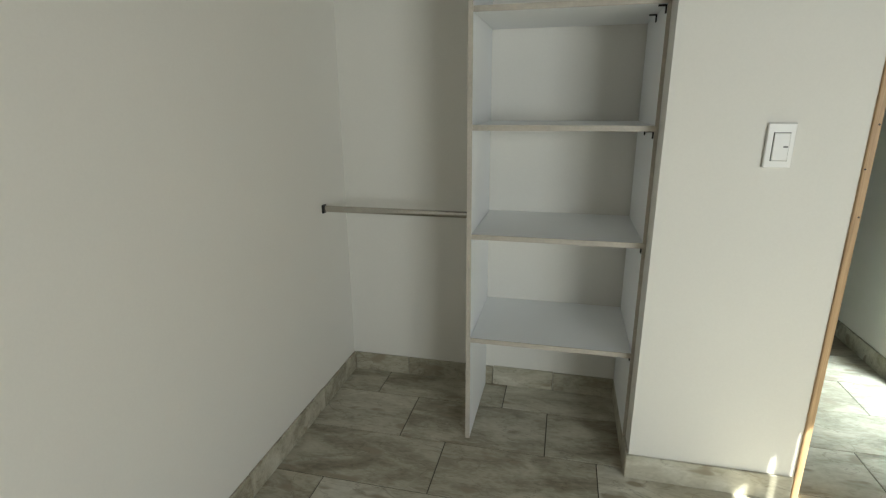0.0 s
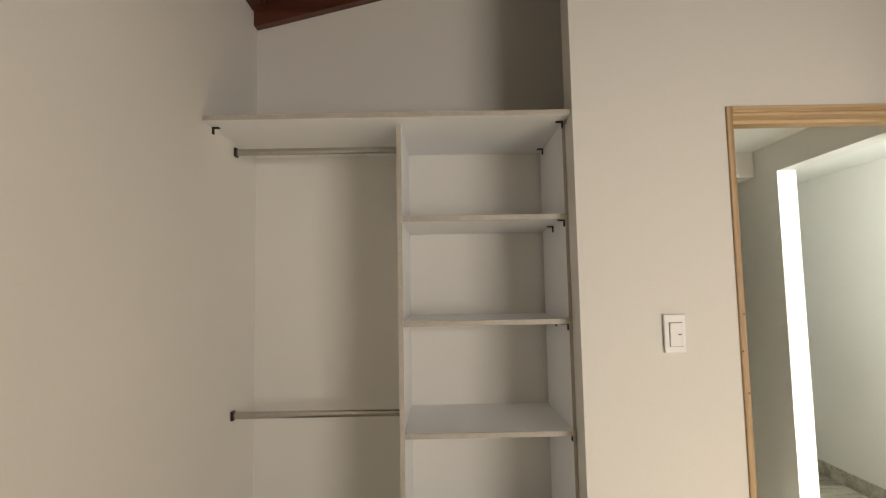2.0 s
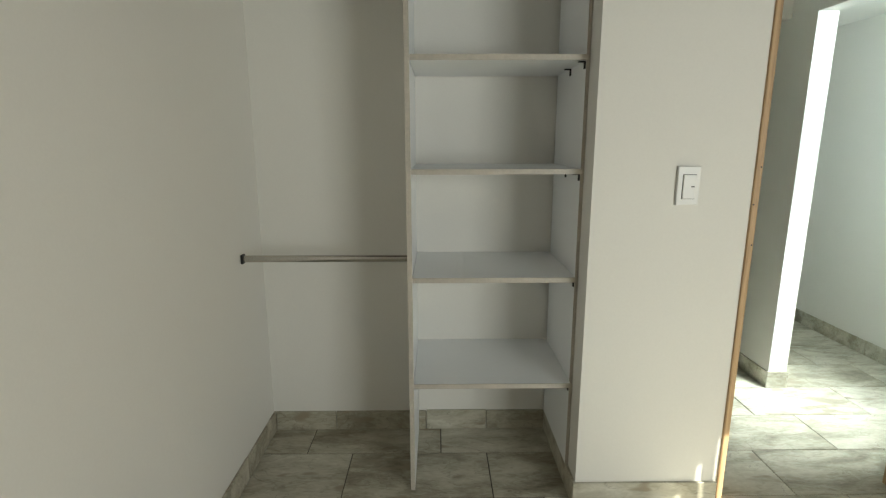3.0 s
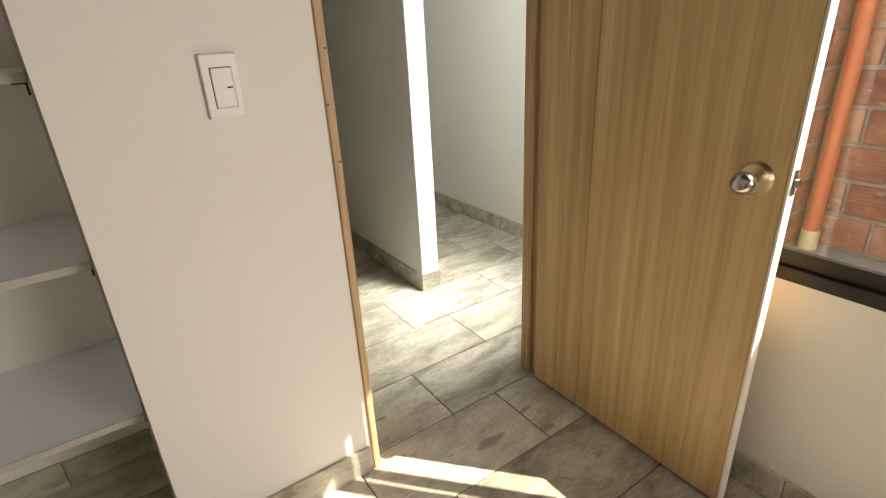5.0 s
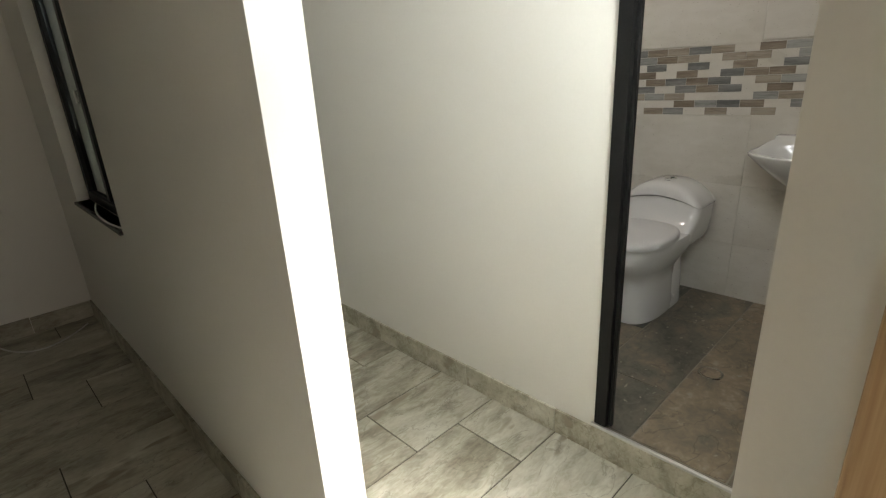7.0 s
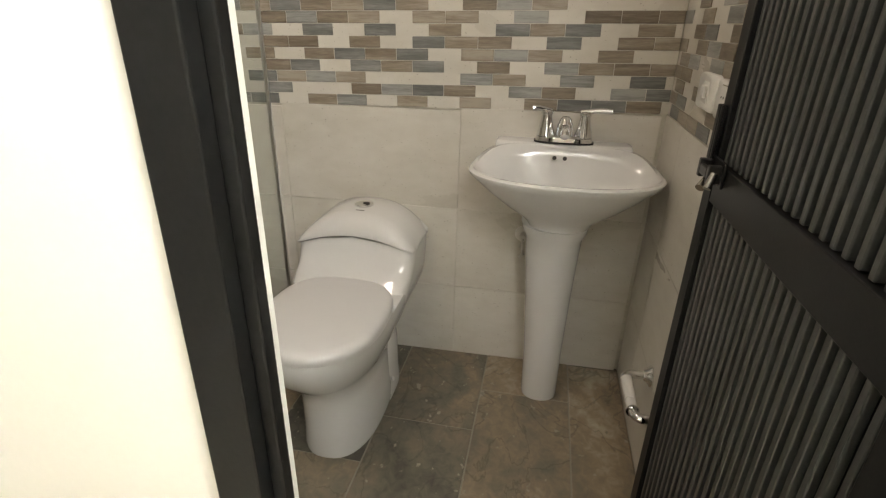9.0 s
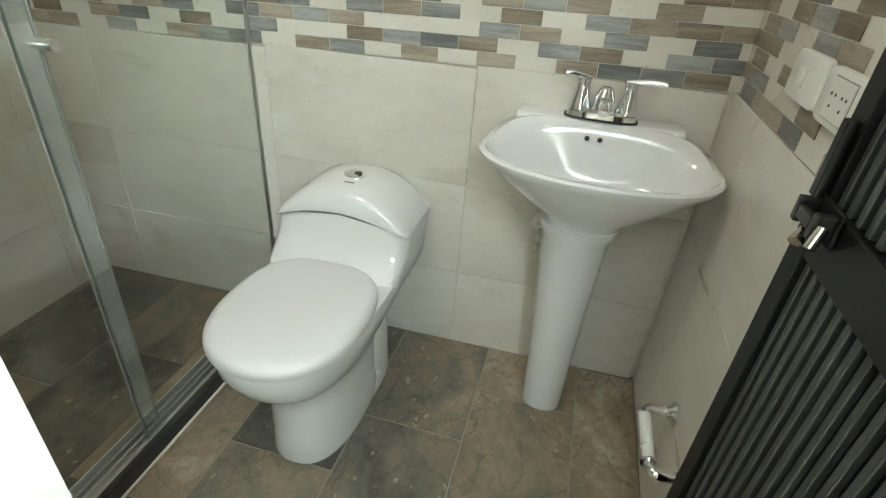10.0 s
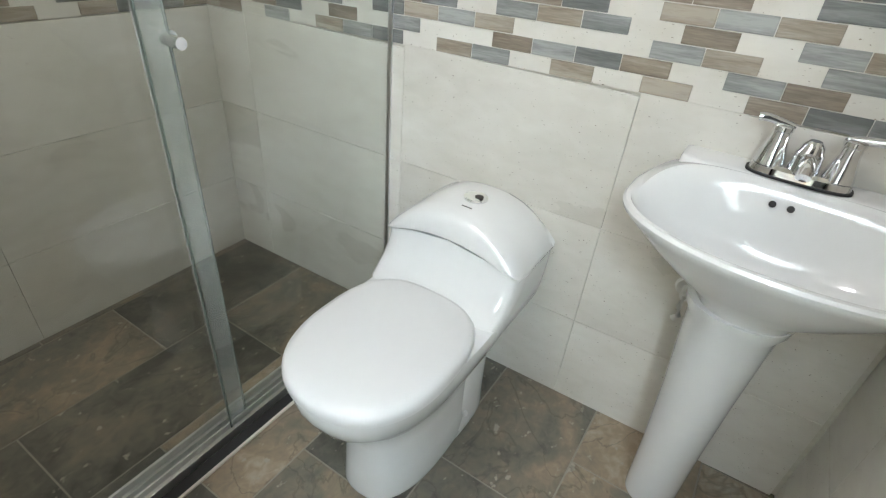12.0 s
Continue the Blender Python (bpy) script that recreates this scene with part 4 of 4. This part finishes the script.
for name, x0, x1, y in (("fixed", 3.322, 3.9685, 3.3435), ("sliding", 2.785, 3.381, 3.3635)):
    sp = thing("shower_glass_panel", ((x0 + x1) / 2, y, 0.13), "clear greenish shower glass panel, " + name, "glass panel", "shower panels")
    pane = part("pane", box((x0, y - 0.003, 0.131), (x1, y + 0.003, 2.0), 0.001, None, 1), SHOWER, sp)
    pane.visible_shadow = False
    e = x0 if name == "fixed" else x1
    part("glass_edge", box((e - 0.0015, y - 0.0036, 0.131), (e + 0.0015, y + 0.0036, 2.0), 0.0006, None, 1), GLASS_EDGE, sp, "dark green glass edge")
    if name == "sliding":
        part("edge_seal", box((3.324, y - 0.0072, 0.131), (3.3795, y - 0.0042, 2.0), 0.001, None, 1), SEAL, sp, "clear plastic edge seal")
        part("handle", rod((3.372, 3.36, 1.1), (3.372, 3.315, 1.1), 0.0105), CHROME, sp, "chrome knob", True)
        part("handle", rod((3.3885, 3.367, 1.1), (3.3885, 3.381, 1.1), 0.011), CHROME, sp, "chrome knob", True)
part("wall_profile", box((3.962, 3.337, 0.131), (3.9705, 3.35, 2.0), 0.001, None, 1), ALUMINIUM, sp)
dr = thing("floor_drain", (3.219, 2.502, ZF), "round chrome floor drain in the slate", "drain")
part("ring", loft([[(3.219 + r * math.cos(k * math.tau / 28), 2.502 + r * math.sin(k * math.tau / 28), z) for k in range(28)] for z, r in ((ZF, 0.047), (0.1235, 0.0455), (0.1228, 0.04), (0.1213, 0.038))]), STEEL, dr, "", True)
part("grate", rod((3.219, 2.502, 0.1211), (3.219, 2.502, 0.1222), 0.037), SLATE, dr)

# ---- light well ----
pipe = thing("drain_pipe", (3.86, 1.76, 0.0), "orange plastic drain pipe in the brick corner", "pipe")
part("tube", rod((3.87, 1.785, 0.09), (3.87, 1.785, 3.0), 0.042, None, 24), PVC, pipe, "", True)
part("cuff", rod((3.87, 1.785, 0.0), (3.87, 1.785, 0.12), 0.05, None, 24), CUFF, pipe, "cream coupling", True)
WBR = structure("wall_brick_east", box((3.962, -2.42, 0), (4.08, 1.95, 2.55)), MORTAR, "rough brick wall of the light well with grey mortar", "wall")
WBK = structure("wall_brick_north", box((2.66, 1.872, 0), (3.962, 1.955, 2.55)), MORTAR, "sunlit brick wall of the light well", "wall")
structure("wall_well_south", box((1.91, -2.54, 0), (4.08, -2.42, 2.4)), RENDER, "unseen plain cement rendered wall", "wall")
# wall added out of view, tall enough to keep sun off window_4
structure("wall_sun_block", box((3.4, 4.2, 0), (3.5, 6.0, 3.4)), RENDER, "unseen plain cement rendered wall", "wall")


# lamp body added out of view round the bathroom's overhead light
cl = thing("unseen_ceiling_lamp", (3.05, 3.12, 2.46), "unseen round white bathroom ceiling lamp, added for its light", "ceiling lamp")
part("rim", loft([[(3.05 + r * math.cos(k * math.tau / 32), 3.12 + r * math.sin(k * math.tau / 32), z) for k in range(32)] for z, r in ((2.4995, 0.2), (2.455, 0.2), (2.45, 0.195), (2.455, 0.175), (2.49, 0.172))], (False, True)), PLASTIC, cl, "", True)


# ---- pieces ----
CACHE = {}


def piece(name, size, c, material, parent, bevel=0.0012, turn=None):
    """One tile or brick; alike pieces share a mesh."""
    key = (name, material.name, *(round(s, 4) for s in size))
    if key not in CACHE:
        CACHE[key] = mesh_of(name, box([-s / 2 for s in size], [s / 2 for s in size], bevel, None, 1), material)
    ob = new(name, CACHE[key])
    ob.location, ob.parent = c, parent
    return ob


def tile_floor(parent, material, z, pitch, offs, y0, x0, keep, gap=0.0045, thick=0.008, rng=random.Random(3)):
    """Rows along x; offs: the shift of the joints, row by row; keep: rectangles to be covered."""
    px, py = pitch
    for k in range(-20, 20):
        for i in range(-12, 12):
            a, b = x0 + offs(k) + i * px, y0 + k * py
            best = None
            for X0, Y0, X1, Y1, cx0, cy0, cx1, cy1 in keep:
                if a < X1 and a + px > X0 and b < Y1 and b + py > Y0:
                    r = (max(a, cx0), max(b, cy0), min(a + px, cx1), min(b + py, cy1))
                    if best is None or (r[2] - r[0]) * (r[3] - r[1]) > (best[2] - best[0]) * (best[3] - best[1]):
                        best = r
            if best and best[2] - best[0] > 0.012 and best[3] - best[1] > 0.012:
                w, h = best[2] - best[0] - gap, best[3] - best[1] - gap
                ob = piece("tile", (w, h, thick), ((best[0] + best[2]) / 2, (best[1] + best[3]) / 2, z - thick / 2 - rng.uniform(0, 0.0007)), material, parent)
                ob.rotation_euler[2] = 0.0


BIG = (-1.1, -2.4, 2.69, 5.9)
keep = [(-1.045, -2.3, 1.79, 1.875, -1.1, -2.4, 1.85, 5.9), (-1.045, 1.875, 0.315, 2.44, *BIG), (0.88, 1.875, 1.7, 5.8, *BIG), (-1.0, 2.56, 0.88, 5.8, *BIG), (1.7, 2.0, 1.81, 2.845, *BIG), (1.81, 2.08, 2.66, 5.3, *BIG)]
ROW4, ROW5 = 1.612 + 4 * 0.3085, 1.612 + 5 * 0.3085
main = [(a, b, c, min(d, ROW5 if c < 1.75 else ROW4), e, f, g, min(h, ROW5 if c < 1.75 else ROW4)) for a, b, c, d, e, f, g, h in keep if b < ROW4]
third = lambda k: 0.41 - 0.205 * (k % 3)
tile_floor(floor, STONE, 0.0, (0.622, 0.3085), third, 1.612 - 0.3085, -0.622, main)
tile_floor(floor, STONE, 0.0, (0.622, 0.3085), third, 1.612 - 0.3085, -0.577, [(-1.0, ROW5, 1.72, 5.8, -1.1, ROW5, 1.757, 5.9)])
tile_floor(floor, STONE, 0.0, (0.622, 0.3085), third, 1.612 - 0.3085, -0.667, [(1.79, ROW4, 2.66, 5.3, 1.757, ROW4, 2.69, 5.9)])
tile_floor(bath_floor, SLATE, ZF, (0.6, 0.2965), lambda k: -0.195 * (k % 3), 2.267, 3.785 - 0.6, [(2.667, 2.09, 4.013, 4.07, 2.667, 2.087, 4.013, 4.07)], gap=0.004, thick=0.005)

# cream wall tiles and the mosaic band
PATTERN = ("bggb.b.b.gb.ggb.g.bb", "gg.bg.bggb..g.b.gb.b", "g.g.bg...bgbg.gb.b.g", "bbbg.b.gbg.gb.g.bg.b", ".b.bgb.gbgb.b.bgb.g.", "bb.g.bbg.b.bb.bg.bb.", "b.gbg.b.g.g.gb.b.gb.", "bbb.g.bb.bbgb.bg.b.g", "...bgb.bgbbgbg.b.gb.")
SIDE = ("gbbg.b.g.bg.", "bg..b.g.bb.g", "b.bb.g.b.gb.", "bb.b.gb.g.b.", "bg.gb.bg.b.g", "b.bgb.gb.gb.", ".bg.bb.g.b.b", "g.b.gb.bg.b.", ".b.gb..bb.g.")


def tiled_wall(parent, axis, face, s, u0, u1, joint, lift, fall=0.0):
    """Tiles on a wall across axis; face: the tile face, s: the way it faces; u0, u1: the run; lift, fall: the height and slope of the mosaic band."""
    def put(name, ua, ub, za, zb, proud, thick, material, bevel, tilt=0.0):
        c, d = face + s * proud - s * thick / 2, (ub - ua, zb - za)
        if axis == "x":
            ob = piece(name, (thick, d[0], d[1]), (c, (ua + ub) / 2, (za + zb) / 2), material, parent, bevel)
            ob.rotation_euler[0] = tilt
        else:
            piece(name, (d[0], thick, d[1]), ((ua + ub) / 2, c, (za + zb) / 2), material, parent, bevel)

    n0 = math.floor((u0 - joint) / 0.6)
    for za, zb in ((0.118, 0.403), (0.403, 0.7), (0.7, 1.0275), (1.3455, 1.65), (1.65, 1.95), (1.95, 2.25), (2.25, 2.5)):
        for n in range(n0, n0 + 6):
            a, b = max(u0, joint + n * 0.6), min(u1, joint + (n + 1) * 0.6)
            band = lift - fall * ((a + b) / 2 - 2.087)
            if b - a > 0.02:
                put("tile", a + 0.0006, b - 0.0006, za + 0.0006 + (band if za == 1.3455 else 0), zb - 0.0006 + (band if zb == 1.0275 else 0), 0, 0.0078, CREAM, 0.0008)
    mid = lift - fall * ((u0 + u1) / 2 - 2.087)
    put("mosaic_sheet", u0, u1, 1.0295 + mid, 1.3435 + mid, -0.001, 0.0066, CREAM, 0.0, -fall)
    for r, row in enumerate(SIDE if parent is WBS else PATTERN):
        for i, c in enumerate(row):
            if axis == "x":
                a = 2.1086 + i * 0.0998 - (0.0501 if r % 2 else 0)
            else:
                a = 3.972 - (i + 1) * 0.1 + (0.05 if r % 2 else 0)
            a0, b0 = max(a, u0 + 0.001), min(a + 0.0979, u1 - 0.001)
            za = 1.0295 + r * 0.0347 + lift - fall * ((a0 + b0) / 2 - 2.087)
            if c != "." and b0 - a0 > 0.02:
                put("mosaic_brick", a0, b0, za + 0.0012, za + 0.0337, 0.0012, 0.0035, BROWN_BRICK if c == "b" else GREY_BRICK, 0.0008, -fall)


tiled_wall(WBE, "x", 4.013, -1, 2.088, 4.069, 2.7, 0.015, 0.0192)
tiled_wall(WBS, "y", 2.087, 1, 2.782, 4.012, 3.2, 0.015)
tiled_wall(WBN, "y", 4.07, -1, 2.782, 3.96, 3.2, -0.022)

# clay blocks of the light well
rng = random.Random(11)
for k in range(12):
    z = 0.02 + k * 0.21
    for i in range(13):
        y = 1.86 - (i + 1) * 0.335 + (0.165 if k % 2 else 0.0)
        y1 = min(y + 0.315, 1.865)
        if y1 - y > 0.05 and y > -2.4:
            piece("brick", (0.03, y1 - y, 0.185), (3.957 + rng.uniform(-0.004, 0.003), (y + y1) / 2, z + 0.0925), CLAY, WBR, 0.004)
    for i in range(4):
        x = 3.94 - (i + 1) * 0.335 + (0.165 if k % 2 else 0.0)
        x1 = min(x + 0.315, 3.94)
        if x1 - x > 0.05:
            piece("brick", (x1 - x, 0.03, 0.185), ((x + x1) / 2, 1.877 + rng.uniform(-0.003, 0.004), z + 0.0925), CLAY, WBK, 0.004)
